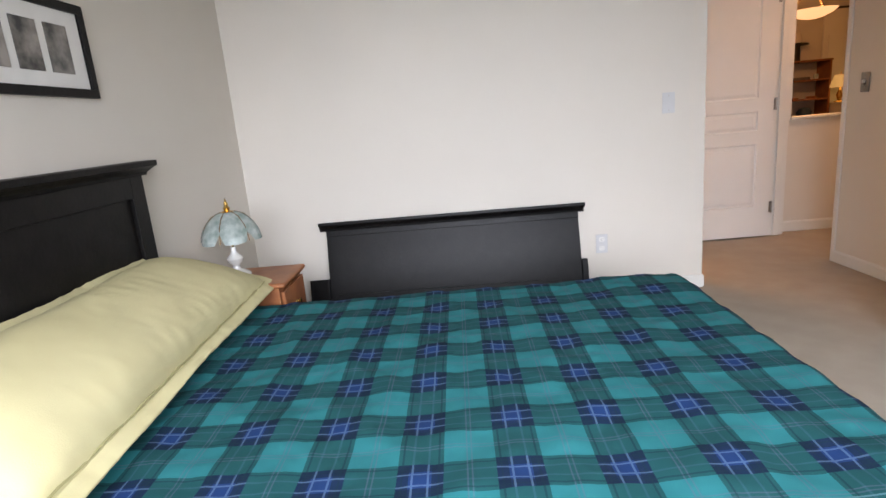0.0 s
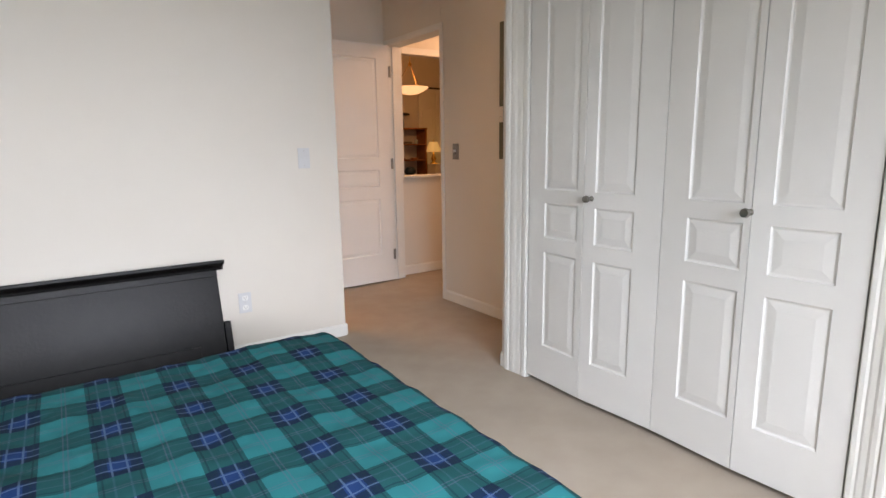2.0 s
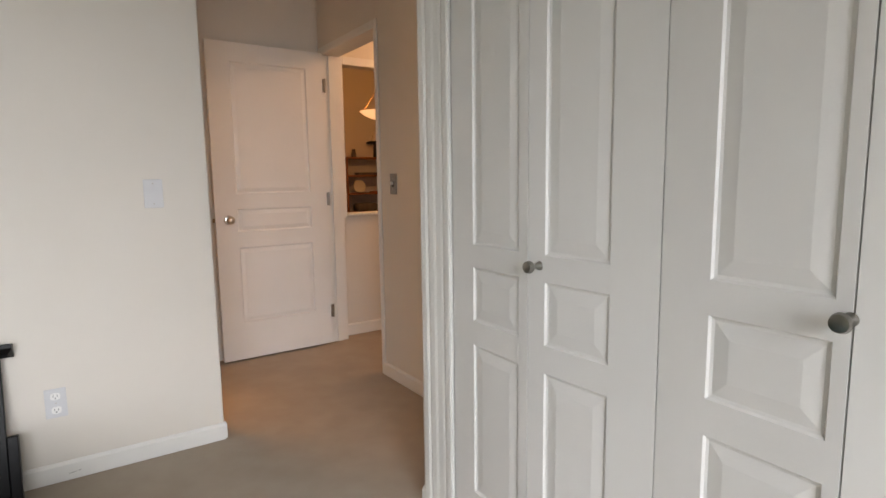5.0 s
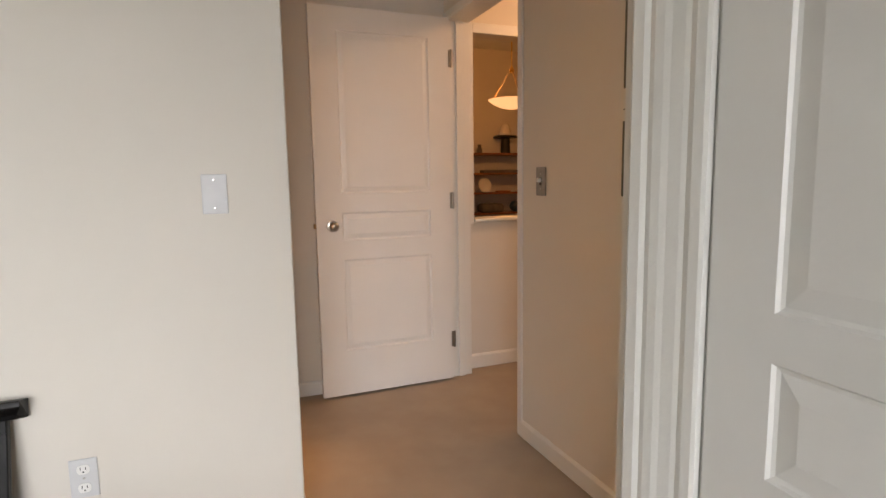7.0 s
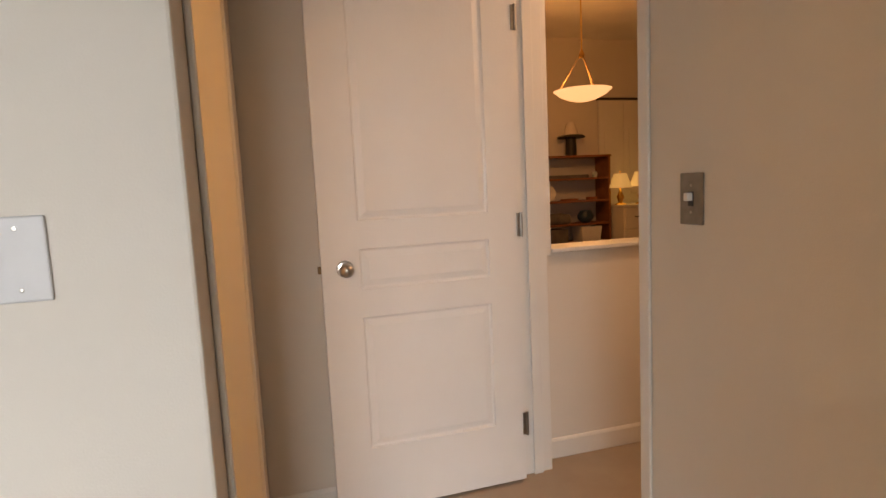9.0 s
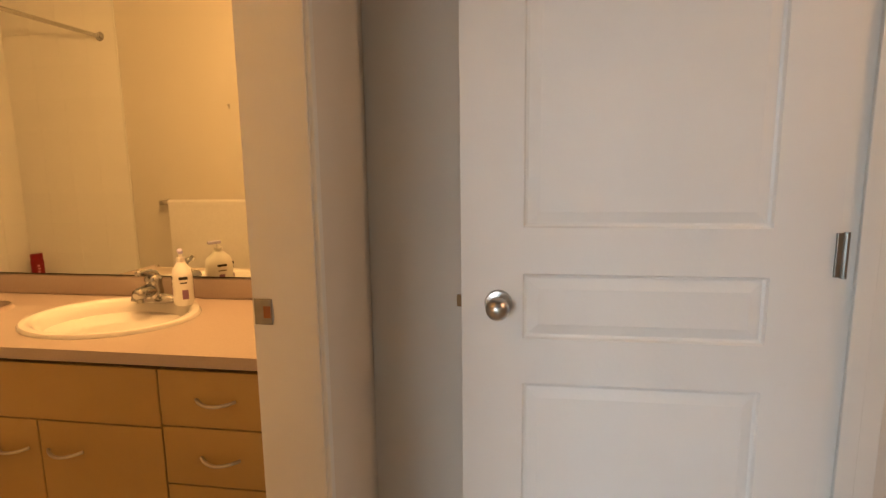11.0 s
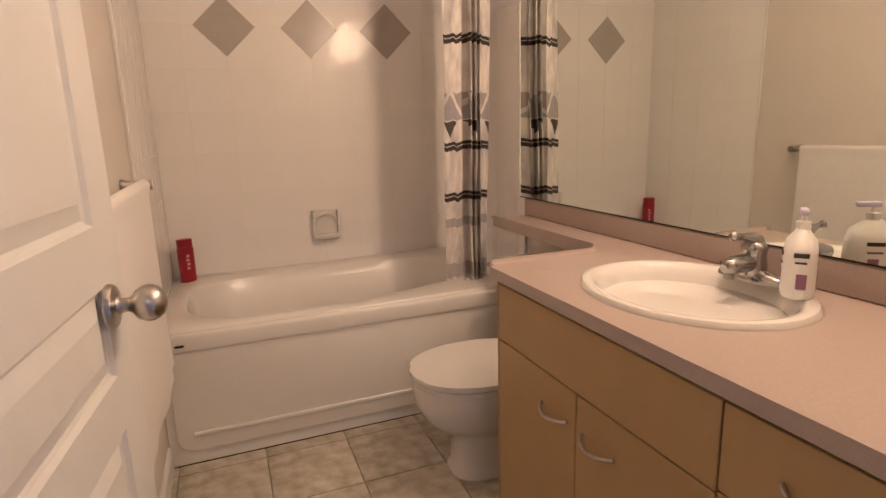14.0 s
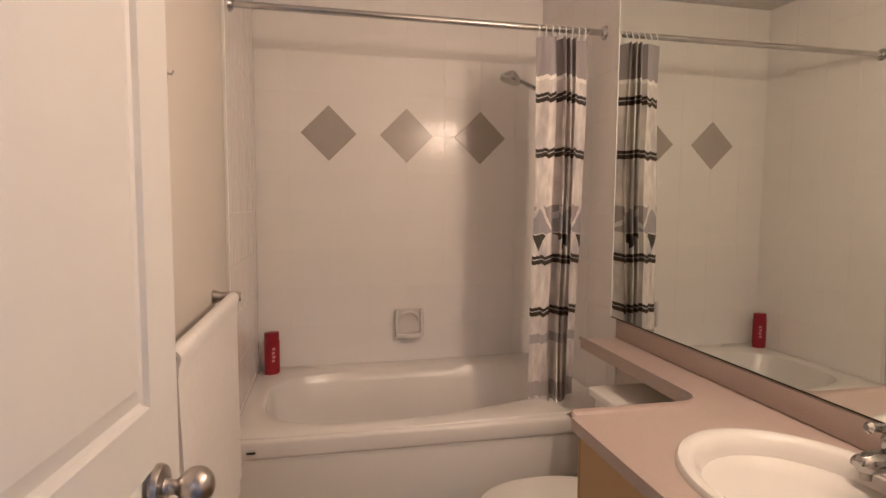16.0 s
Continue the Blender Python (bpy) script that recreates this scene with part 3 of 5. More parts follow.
blank = wall_plate("blank_wall_plate", "white plastic blank wall plate with two screws", "wall plate", pose(-0.218, 0, 1.138), PLATE, 0.072, 0.118)
screw(blank, 0, 0.042, STEEL), screw(blank, 0, -0.042, STEEL)
outlet = wall_plate("wall_outlet", "white double wall outlet above the baseboard", "outlet", pose(-0.619, 0, 0.326), PLATE, 0.072, 0.118)
for z in (0.028, -0.028):
    rec = part("receptacle", prism(oval(0, 0, 0.0165, 0.0145, 20, 3.0), 0, 0.0025, 0.0008, Matrix.Translation((0, -0.006, z)) @ Matrix.Rotation(radians(90), 4, "X")), WHITEPLASTIC, outlet)
    part("slot", boxes((-0.0075, -0.0095, z - 0.001, -0.0055, -0.0084, z + 0.008), (0.0055, -0.0095, z - 0.001, 0.0075, -0.0084, z + 0.007)), DARKSLOT, rec)
    part("ground_hole", lathe([(0.0, 0.0), (0.0026, 0.0), (0.0, 0.0006)], 10, Matrix.Translation((0, -0.0086, z - 0.007)) @ Matrix.Rotation(radians(90), 4, "X")), DARKSLOT, rec)
screw(outlet, 0, 0, STEEL)
sw = wall_plate("light_switch", "steel light switch plate with one toggle", "light switch", pose(1.013, 0.158, 1.158, 0, 0, -90), DARKSTEEL, 0.072, 0.116)
part("toggle", boxes((-0.006, -0.022, -0.004, 0.006, -0.005, 0.014), bevel=0.002), WHITEPLASTIC, sw, "white toggle lever")
part("toggle_slot", boxes((-0.008, -0.0072, -0.016, 0.008, -0.0062, 0.016)), DARKSLOT, sw)
screw(sw, 0, 0.030, STEEL), screw(sw, 0, -0.030, STEEL)
hall_outlet = wall_plate("wall_outlet", "white double outlet on the hall wall", "outlet", pose(1.783, 1.24, 0.445), WHITEPLASTIC)
for z in (0.026, -0.026):
    part("receptacle", prism(oval(0, 0, 0.0165, 0.0145, 20, 3.0), 0, 0.0025, 0.0008, Matrix.Translation((0, -0.006, z)) @ Matrix.Rotation(radians(90), 4, "X")), TRIM, hall_outlet)
strike = thing("strike_plate", "steel strike plate on the bathroom door lining", "strike plate", pose(-0.1035, 0.8435, 0.975))
part("plate", boxes((-0.018, -0.0025, -0.025, 0.018, -0.0003, 0.025), bevel=0.001), DARKSTEEL, strike)
part("latch_hole", boxes((0.001, -0.0032, -0.012, 0.015, -0.0022, 0.011)), BROWNWOOD, strike)

board = thing("notice_board", "dark olive glossy notice board hung on the wall", "notice board", pose(1.013, -0.345, 1.108, 0, 0, -90))
part("panel", boxes((0, -0.016, 0, 0.62, -0.001, 0.86), bevel=0.002), BOARD, board)
note = thing("paper_note", "small paper note taped to the notice board", "note", pose(1.013, -0.345, 1.108, 0, 0, -90))
part("sheet", boxes((-0.006, -0.0185, 0.237, 0.040, -0.0172, 0.338)), PAPER, note)
part("writing", boxes((0.006, -0.0192, 0.272, 0.024, -0.0186, 0.2745)), DARKSLOT, note)

sc = thing("scuff_mark", "faint dark scuff on the white baseboard", "scuff", pose(-0.578, -0.0123, 0.031, 0, -6, 0))
part("mark", boxes((-0.022, -0.0005, -0.0010, 0.004, 0.0, 0.0008), (0.008, -0.0005, 0.0002, 0.020, 0.0, 0.0018)), SCUFF, sc)

# ---- bedroom things ----
BED_X0, BED_X1, BED_Y0, BED_Y1, BED_Z = -2.68, -0.555, -2.56, -1.08, 0.447


def duvet():
    """A quilt over the mattress, hanging over the foot and both sides; the cloth's own metres are its UV."""
    nu, nv = 170, 180
    hang_f, hang_s = 0.34, 0.34
    ulen, vlen = (BED_X1 - BED_X0) + hang_f, (BED_Y1 - BED_Y0) + 2 * hang_s
    bm = bmesh.new()
    layer = bm.loops.layers.uv.new("UVMap")
    r = 0.07

    def over(s, flat):
        """How far out and down the cloth goes at s metres past its start, bending over an edge at flat."""
        if s < flat - r:
            return s, 0.0
        a = (s - (flat - r)) / r
        if a < math.pi / 2:
            return flat - r + r * math.sin(a), r * (1 - math.cos(a))
        return flat, r + (s - (flat - r) - r * math.pi / 2)

    grid, uvs = [], {}
    for i in range(nu + 1):
        row = []
        u = ulen * i / nu
        ox, dz1 = over(u, BED_X1 - BED_X0)
        for j in range(nv + 1):
            v = vlen * j / nv - vlen / 2
            oy, dz2 = over(abs(v), (BED_Y1 - BED_Y0) / 2)
            x, y = BED_X0 + ox, (BED_Y0 + BED_Y1) / 2 + math.copysign(oy, v)
            down = max(dz1, dz2) + 0.35 * min(dz1, dz2)
            edge = min(1.0, down / 0.2)
            ridge = 1 - abs(noise.noise((u * 4.5 + 0.6 * v, v * 2.6, 6.4)) * 2)
            puff = 0.007 * noise.noise((u * 5, v * 5, 1.3)) + 0.007 * noise.noise((u * 13, v * 11, 4.7)) + 0.003 * noise.noise((u * 30, v * 26, 2.1)) + 0.008 * max(0.0, ridge - 0.55)
            crown = 0.012 * (1 - (2 * v / vlen) ** 2)
            far = 0.018 * math.exp(-((x + 0.78) ** 2 + (y + 1.22) ** 2) / 0.03)
            wave = edge * 0.007 * math.sin(9 * (u + v) + 3 * noise.noise((u * 2, v * 2, 8)))
            x += wave if dz1 > 0 else 0
            y += math.copysign(wave, v) if dz2 > 0 else 0
            row.append(bm.verts.new((x, y, max(0.06, BED_Z + crown + far + puff - down))))
            uvs[row[-1]] = (x if dz1 == 0 else BED_X0 + u, (BED_Y0 + BED_Y1) / 2 + v)
        grid.append(row)
    for a, b in zip(grid, grid[1:]):
        for k in range(nv):
            f = bm.faces.new((a[k], b[k], b[k + 1], a[k + 1]))
            for lp in f.loops:
                uu, vv = uvs[lp.vert]
                lp[layer].uv = (uu + 1.592 + 0.2065 * 20, vv + 1.752 + 0.2065 * 20)
    return bm


duv = thing("duvet", "teal, green and navy plaid cotton duvet spread over the bed", "duvet")
quilt = part("cover", duvet(), PLAID, duv, smooth=True)
sol = quilt.modifiers.new("thick", "SOLIDIFY")
sol.thickness, sol.offset = 0.012, -1

hem = []
for k in range(61):
    x = BED_X0 + 0.55 + (BED_X1 - BED_X0 - 0.62) * k / 60
    hem.append((x, BED_Y0 + 0.055 + 0.002 * math.sin(k * 0.9)))


def on_duvet(x, y):
    """Height of the duvet's top under a point."""
    hit, place, _, _ = quilt.ray_cast((x, y, 2.0), (0, 0, -1))
    return place.z if hit else BED_Z


for off in (0.0, 0.012):
    rows = [[(x, y + off, on_duvet(x, y + off) + 0.0012), (x, y + off + 0.004, on_duvet(x, y + off + 0.004) + 0.0012)] for x, y in hem]
    part("hem_stitching", sheet(rows), HEM, duv, "pale stitched hem line")

bed = thing("bed", "black-stained wooden double bed with a panelled headboard", "bed")
part("mattress", box(-2.66, -2.58, 0.20, -0.72, -1.22, 0.40, 0.05, 3), WHITEPLASTIC, bed, smooth=True)
part("side_rail", boxes((-2.66, -2.60, 0.08, -0.70, -2.585, 0.2)), BLACKWOOD, bed)
part("side_rail", boxes((-2.66, -1.215, 0.08, -0.70, -1.20, 0.2)), BLACKWOOD, bed)
for x in (-2.6, -0.8):
    for y in (-2.54, -1.3):
        part("leg", boxes((x, y, 0, x + 0.06, y + 0.06, 0.2), bevel=0.004), BLACKWOOD, bed)
part("slat_base", boxes((-2.64, -2.58, 0.17, -0.72, -1.22, 0.195)), BROWNWOOD, bed)


def crown(length, depth, h):
    """A stepped cornice along x, from x 0 to length, standing out to -y."""
    prof = [(0, 0), (-0.022, 0), (-0.026, 0.012), (-0.045, 0.026), (-depth, 0.034), (-depth, h - 0.003), (-depth + 0.004, h), (0.02, h), (0.02, 0)]
    bm = bmesh.new()
    rows = []
    for x, s in ((0, 1), (length, -1)):
        rows.append([(x + s * (depth + y) * (0.6 if y < 0 else 0.0) * (0 if y <= -depth else 1), y, z) for y, z in prof])
    sheet(rows, bm, closed=True)
    for r in rows:
        bm.faces.new([bm.verts.new(p) for p in r])
    return bm


def bedstead(parent, w, h, m):
    """A panelled board of width w and height h at the pose m: crown, stiles, rails and a sunk panel."""
    def put(name, bm, label=""):
        bm.transform(m)
        return part(name, bm, BLACKWOOD, parent, label)
    bm = crown(w + 0.08, 0.06, 0.055)
    bm.transform(Matrix.Translation((-0.04, 0.012, h - 0.055)))
    put("crown", bm)
    put("stile", boxes((0, 0, 0, 0.085, 0.03, h - 0.055), bevel=0.003))
    put("stile", boxes((w - 0.085, 0, 0, w, 0.03, h - 0.055), bevel=0.003))
    put("top_rail", boxes((0.085, 0, h - 0.135, w - 0.085, 0.03, h - 0.055), bevel=0.002))
    put("bottom_rail", boxes((0.085, 0, 0.1, w - 0.085, 0.03, 0.22), bevel=0.002))
    put("panel", boxes((0.085, 0.016, 0.2, w - 0.085, 0.026, h - 0.125)))


bedstead(bed, 1.25, 1.10, Matrix.Translation((-2.70, -2.463, 0)) @ Matrix.Rotation(radians(90), 4, "Z"))

foot = thing("footboard", "black-stained footboard with a moulded top, leaning on the wall", "footboard", pose(-2.305, -0.185, 0.0, -14.0))


def foot_part(name, bm):
    return part(name, bm, BLACKWOOD, foot)


cb = crown(1.615, 0.05, 0.05)
cb.transform(Matrix.Translation((-0.04, 0.012, 0.565)))
foot_part("crown", cb)
foot_part("panel", boxes((0, 0, 0.0, 1.535, 0.028, 0.565), bevel=0.003))
foot_part("moulding", boxes((0.0, -0.006, 0.53, 1.535, 0.0, 0.565), bevel=0.002))
foot_part("leg", boxes((-0.12, -0.01, 0.0, 0.0, 0.035, 0.27), bevel=0.004))
foot_part("leg", boxes((1.535, -0.01, 0.0, 1.57, 0.035, 0.28), bevel=0.004))
foot_part("bottom_rail", boxes((0.05, -0.012, 0.06, 1.40, -0.0005, 0.17), bevel=0.002))


def sham():
    """A long pillow with a flat flange round its filled middle, lying in x (short) and y (long)."""
    bm = bmesh.new()
    nu, nv, L, W = 36, 80, 1.58, 0.50
    top, low = [], []
    for sgn, rows in ((1, top), (-1, low)):
        for i in range(nu + 1):
            row = []
            for j in range(nv + 1):
                a, b = 2 * i / nu - 1, 2 * j / nv - 1
                fx, fy = max(0.0, 1 - (abs(a) / 0.80) ** 3.0), max(0.0, 1 - (abs(b) / 0.93) ** 5.0)
                hgt = 0.085 * (fx ** 0.5) * (fy ** 0.5)
                x, y = a * W / 2, b * L / 2
                y -= 0.28 * max(0.0, b) * ((1 - a) / 2) ** 1.5
                x *= 1 - 0.05 * (1 - abs(b)) ** 2
                wr = 0.006 * noise.noise((x * 6, y * 5, 3.0)) * min(1.0, hgt * 25) + 0.0035 * noise.noise((x * 14, y * 34, 5.0)) * (0.4 + 1.2 * abs(a))
                flop = 0.005 * noise.noise((x * 4, y * 5, 9.0)) * (abs(a) > 0.8 or abs(b) > 0.93)
                row.append((x, y, sgn * (hgt + 0.004) + wr + flop))
            rows.append(row)
    sheet(top, bm)
    sheet(low, bm)
    bmesh.ops.remove_doubles(bm, verts=bm.verts[:], dist=0.0005)
    return bm


PILLOW = pose(-2.49, -1.79, 0.622, 0, 27, 3.0)
pil = thing("pillow", "long pale yellow cotton pillow with a flanged edge", "pillow", PILLOW)
part("cover", sham(), YELLOW, pil, smooth=True)
for s in (1, -1):
    part("piping", tube([(0.203, -0.72 + 1.42 * k / 30, s * 0.011 + 0.004 * math.sin(k * 1.7)) for k in range(31)], 0.003, 6), PIPING, pil, smooth=True)

stand = thing("nightstand", "small reddish-brown wooden nightstand beside the bed", "nightstand", pose(-2.757, -1.075, 0))
part("top", box(0.0, 0.0, 0.502, 0.50, 0.345, 0.525, 0.0105, 3), BROWNWOOD, stand)
part("body", boxes((0.01, 0.01, 0.06, 0.47, 0.335, 0.502), bevel=0.003), BROWNWOOD, stand)
for z in (0.08, 0.29):
    dr = part("drawer_front", boxes((0.471, 0.025, z, 0.488, 0.32, z + 0.19), bevel=0.004), BROWNWOOD, stand)
    part("knob", lathe([(0, 0), (0.008, 0), (0.007, 0.01), (0.014, 0.018), (0.0, 0.026)], 16, Matrix.Translation((0.488, 0.17, z + 0.1)) @ Matrix.Rotation(radians(90), 4, "Y")), BRASS, dr, smooth=True)
for x in (0.02, 0.42):
    for y in (0.02, 0.285):
        part("leg", boxes((x, y, 0, x + 0.04, y + 0.04, 0.06)), BROWNWOOD, stand)

lamp = thing("table_lamp", "touch lamp with pale green glass petals and brass finial", "table lamp", pose(-2.54, -0.87, 0.5245))
part("base", lathe([(0.0, 0.0), (0.062, 0.0), (0.062, 0.008), (0.045, 0.02), (0.02, 0.035), (0.016, 0.05), (0.034, 0.07), (0.038, 0.085), (0.02, 0.105), (0.012, 0.115), (0.012, 0.14), (0.0, 0.14)], 24), PORCELAIN, lamp, "white and brass base", smooth=True)
part("stem", tube([(0, 0, 0.14), (0, 0, 0.335)], 0.006), BRASS, lamp, smooth=True)
for k in range(6):
    rows = []
    for i in range(9):
        t = i / 8
        rad, z = 0.03 + 0.096 * math.sin(t * 1.5), 0.305 - 0.135 * t ** 1.5
        rows.append([])
        for j in range(7):
            b = (j / 3 - 1) * (0.62 * (0.55 + 0.45 * math.sin(math.pi * min(1, t * 0.8 + 0.2))))
            bulge = 1 + 0.10 * math.cos(b * 2.4)
            rows[-1].append((rad * bulge * math.cos(b), rad * bulge * math.sin(b), z + 0.012 * abs(b) * (t > 0.9)))
    bm = sheet(rows)
    bm.transform(Matrix.Rotation(k * math.pi / 3, 4, "Z"))
    bmesh.ops.solidify(bm, geom=bm.faces[:], thickness=0.003)
    part("glass_petal", bm, PALEGLASS, lamp, "pale green glass petal", smooth=True)
    part("brass_rim", tube([Vector((math.cos(k * math.pi / 3 + 0.52) * r0, math.sin(k * math.pi / 3 + 0.52) * r0, z0)) for r0, z0 in ((0.03, 0.306), (0.072, 0.288), (0.108, 0.245), (0.126, 0.175))], 0.0025, 6), OLDBRASS, lamp, smooth=True)
part("finial", lathe([(0.0, 0.295), (0.034, 0.295), (0.030, 0.305), (0.012, 0.312), (0.016, 0.322), (0.008, 0.332), (0.010, 0.342), (0.004, 0.355), (0.0, 0.372)], 16), BRASS, lamp, smooth=True)

pic = thing("picture_frame", "black framed row of small dark photographs on white mat", "picture", pose(-2.775, -1.277, 1.338, 0, 0, 90))
fw, fh = 0.98, 0.315
for nm, r in (("top_rail", (-fw, -0.022, fh - 0.03, 0, -0.001, fh)), ("bottom_rail", (-fw, -0.022, 0, 0, -0.001, 0.03)), ("side_rail", (-0.03, -0.022, 0.03, 0, -0.001, fh - 0.03)), ("side_rail", (-fw, -0.022, 0.03, -fw + 0.03, -0.001, fh - 0.03))):
    part(nm, boxes(r, bevel=0.002), BLACKWOOD, pic)
part("mat", boxes((-fw + 0.03, -0.010, 0.03, -0.03, -0.002, fh - 0.03)), MATBOARD, pic)
for k in range(6):
    x1 = -0.098 - k * 0.142
    part("photograph", boxes((x1 - 0.108, -0.0125, 0.078, x1, -0.0105, 0.235)), PHOTO, pic)
pic2 = thing("picture_frame", "narrow brown wooden picture frame beside the closet", "picture", pose(0.476, -2.762, 1.235, 0, 0, -90))
for nm, r in (("side_rail", (0, -0.02, 0, 0.03, -0.001, 0.5)), ("side_rail", (0.37, -0.02, 0, 0.4, -0.001, 0.5)), ("bottom_rail", (0.03, -0.02, 0, 0.37, -0.001, 0.03)), ("top_rail", (0.03, -0.02, 0.47, 0.37, -0.001, 0.5))):
    part(nm, boxes(r, bevel=0.002), BROWNWOOD, pic2)
part("print", boxes((0.03, -0.008, 0.03, 0.37, -0.001, 0.47)), PAPER, pic2)

# ---- bathroom things ----
tub = thing("bathtub", "white acrylic bathtub with a stepped panelled apron", "bathtub", pose(0, 0, 0))
TX0, TX1, TY0, TY1, TZ = -2.856, -1.975, 0.134, 1.598, 0.50


def tub_shell():
    """The rim and the hollow: rings from the outer edge inwards and down."""
    n = 72
    cx, cy = (TX0 + TX1) / 2 - 0.01, (TY0 + TY1) / 2
    rings = []
    rows = ((0.440, 0.731, 12.0, TZ - 0.035), (0.440, 0.731, 12.0, TZ - 0.008), (0.432, 0.724, 11.0, TZ), (0.375, 0.665, 4.2, TZ + 0.004), (0.350, 0.645, 3.6, TZ - 0.006), (0.325, 0.625, 3.4, TZ - 0.05), (0.290, 0.575, 3.2, TZ - 0.20), (0.255, 0.52, 3.0, TZ - 0.33), (0.20, 0.44, 2.8, TZ - 0.37), (0.0, 0.0, 2.0, TZ - 0.375))
    for rx, ry, p, z in rows:
        ring = []
        for x, y in oval(0, 0, rx, ry, n, p):
            lift = 0.0
            if z > TZ - 0.06 and p < 12:
                lift = 0.012 * max(0.0, y / ry)
            lean = -0.07 * (TZ - z) if y < 0 else 0.0
            if p < 9:
                x = x * 0.93 + 0.028
                if x > 0:
                    x -= 0.075 * min(1.0, max(0.0, (y + 0.05) / 0.4)) * min(1.0, x / 0.2)
            ring.append((cx + x, cy + y + lean * 2 * (y < -0.2), z + lift))
        rings.append(ring)
    bm = sheet(rings, closed=True)
    bmesh.ops.remove_doubles(bm, verts=bm.verts[:], dist=1e-4)
    return bm


part("basin", tub_shell(), ACRYLIC, tub, smooth=True)
part("rim_front", box(TX1 - 0.03, TY0, TZ - 0.075, TX1 + 0.008, TY1, TZ - 0.004, 0.014, 3), ACRYLIC, tub, smooth=True)
part("apron", boxes((TX1 - 0.03, TY0, 0.0, TX1 - 0.012, TY1, TZ - 0.06)), ACRYLIC, tub)
part("apron_band", box(TX1 - 0.0118, TY0, 0.437, TX1 + 0.002, TY1, TZ - 0.0755, 0.004, 2), ACRYLIC, tub, smooth=True)


def rounded(y0, z0, y1, z1, r, n=6):
    """A rectangle in y and z with round corners."""
    out = []
    for cy, cz, a0 in ((y1 - r, z1 - r, 0), (y0 + r, z1 - r, 90), (y0 + r, z0 + r, 180), (y1 - r, z0 + r, 270)):
        out += [(cy + r * math.cos(radians(a0 + 90 * k / n)), cz + r * math.sin(radians(a0 + 90 * k / n))) for k in range(n + 1)]
    return out


YZ_TO_X = Matrix(((0, 0, 1, 0), (1, 0, 0, 0), (0, 1, 0, 0), (0, 0, 0, 1)))
part("apron_panel", prism(rounded(TY0 + 0.03, 0.052, TY1 - 0.02, 0.4315, 0.055), TX1 - 0.0118, TX1 - 0.001, 0.004, YZ_TO_X), ACRYLIC, tub, smooth=True)
part("apron_ledge", box(TX1 - 0.004, TY0 + 0.085, 0.108, TX1 + 0.007, TY1 - 0.085, 0.126, 0.005, 3), ACRYLIC, tub, smooth=True)
part("screw_cap", boxes((TX1 + 0.0005, 0.195, 0.452, TX1 + 0.012, 0.225, 0.460), bevel=0.002), DARKSLOT, tub, "small dark screw hole")

soap_dish = thing("soap_dish", "white ceramic soap dish set in the tiles", "soap dish", pose(-2.848, 0.885, 0.70, 0, 0, 90))
part("back", boxes((-0.072, -0.008, -0.075, 0.072, 0.0, 0.075), bevel=0.003), PORCELAIN, soap_dish)
for sx in (-1, 1):
    part("side_lip", box(sx * 0.064 - 0.008, -0.045, -0.07, sx * 0.064 + 0.008, 0.0, 0.07, 0.006, 2), PORCELAIN, soap_dish, smooth=True)
part("tray", prism([(-0.072, 0.0)] + [(0.072 * math.cos(math.pi - a * math.pi / 12), -0.06 * math.sin(a * math.pi / 12) - 0.008) for a in range(13)] + [(0.072, 0.0)], -0.07, -0.048, 0.005), PORCELAIN, soap_dish, smooth=True)
part("hood", tube([(0.058 * math.cos(a * math.pi / 12), -0.014, 0.0 + 0.056 * math.sin(a * math.pi / 12)) for a in range(13)], 0.010, 8), PORCELAIN, soap_dish, smooth=True)

red = thing("shampoo_bottle", "red plastic shampoo bottle standing on the tub corner", "bottle", pose(-2.73, 0.212, 0.503, 0, 0, 115))
part("bottle", prism(oval(0, 0, 0.036, 0.021, 28, 3.0), 0, 0.165, 0.008), RED, red, smooth=True)
part("cap", prism(oval(0, 0, 0.034, 0.020, 28, 3.0), 0.165, 0.20, 0.004), RED, red, smooth=True)
for k in range(4):
    part("print", boxes((-0.008 + 0.002 * (k % 2), -0.0222, 0.060 + 0.019 * k, 0.006 + 0.003 * (k % 2), -0.0212, 0.072 + 0.019 * k), bevel=0.0004), PRINTRED, red, "pale lettering bars")
blue = thing("shower_bottle", "blue plastic bottle standing on the tub corner", "bottle", pose(-2.60, 1.49, 0.508))
part("bottle", prism(oval(0, 0, 0.033, 0.022, 24, 2.6), 0, 0.17, 0.01), BLUE, blue, smooth=True)
part("cap", prism(oval(0, 0, 0.018, 0.018, 20), 0.17, 0.20, 0.003), WHITEPLASTIC, blue, smooth=True)

rod = thing("curtain_rod", "chrome shower curtain rod across the tub", "curtain rod")
part("bar", tube([(-2.170, 0.15, 2.014), (-2.170, 1.58, 2.014)], 0.0125, 16), CHROME, rod, smooth=True)
for y, s in ((0.1388, 1), (1.5912, -1)):
    part("flange", lathe([(0.0, 0.0), (0.028, 0.0), (0.026, 0.006), (0.018, 0.016), (0.0, 0.018)], 20, Matrix.Translation((-2.170, y, 2.014)) @ Matrix.Rotation(radians(-90 * s), 4, "X")), CHROME, rod, smooth=True)

cur = thing("shower_curtain", "striped white, grey and black shower curtain, drawn aside", "shower curtain")


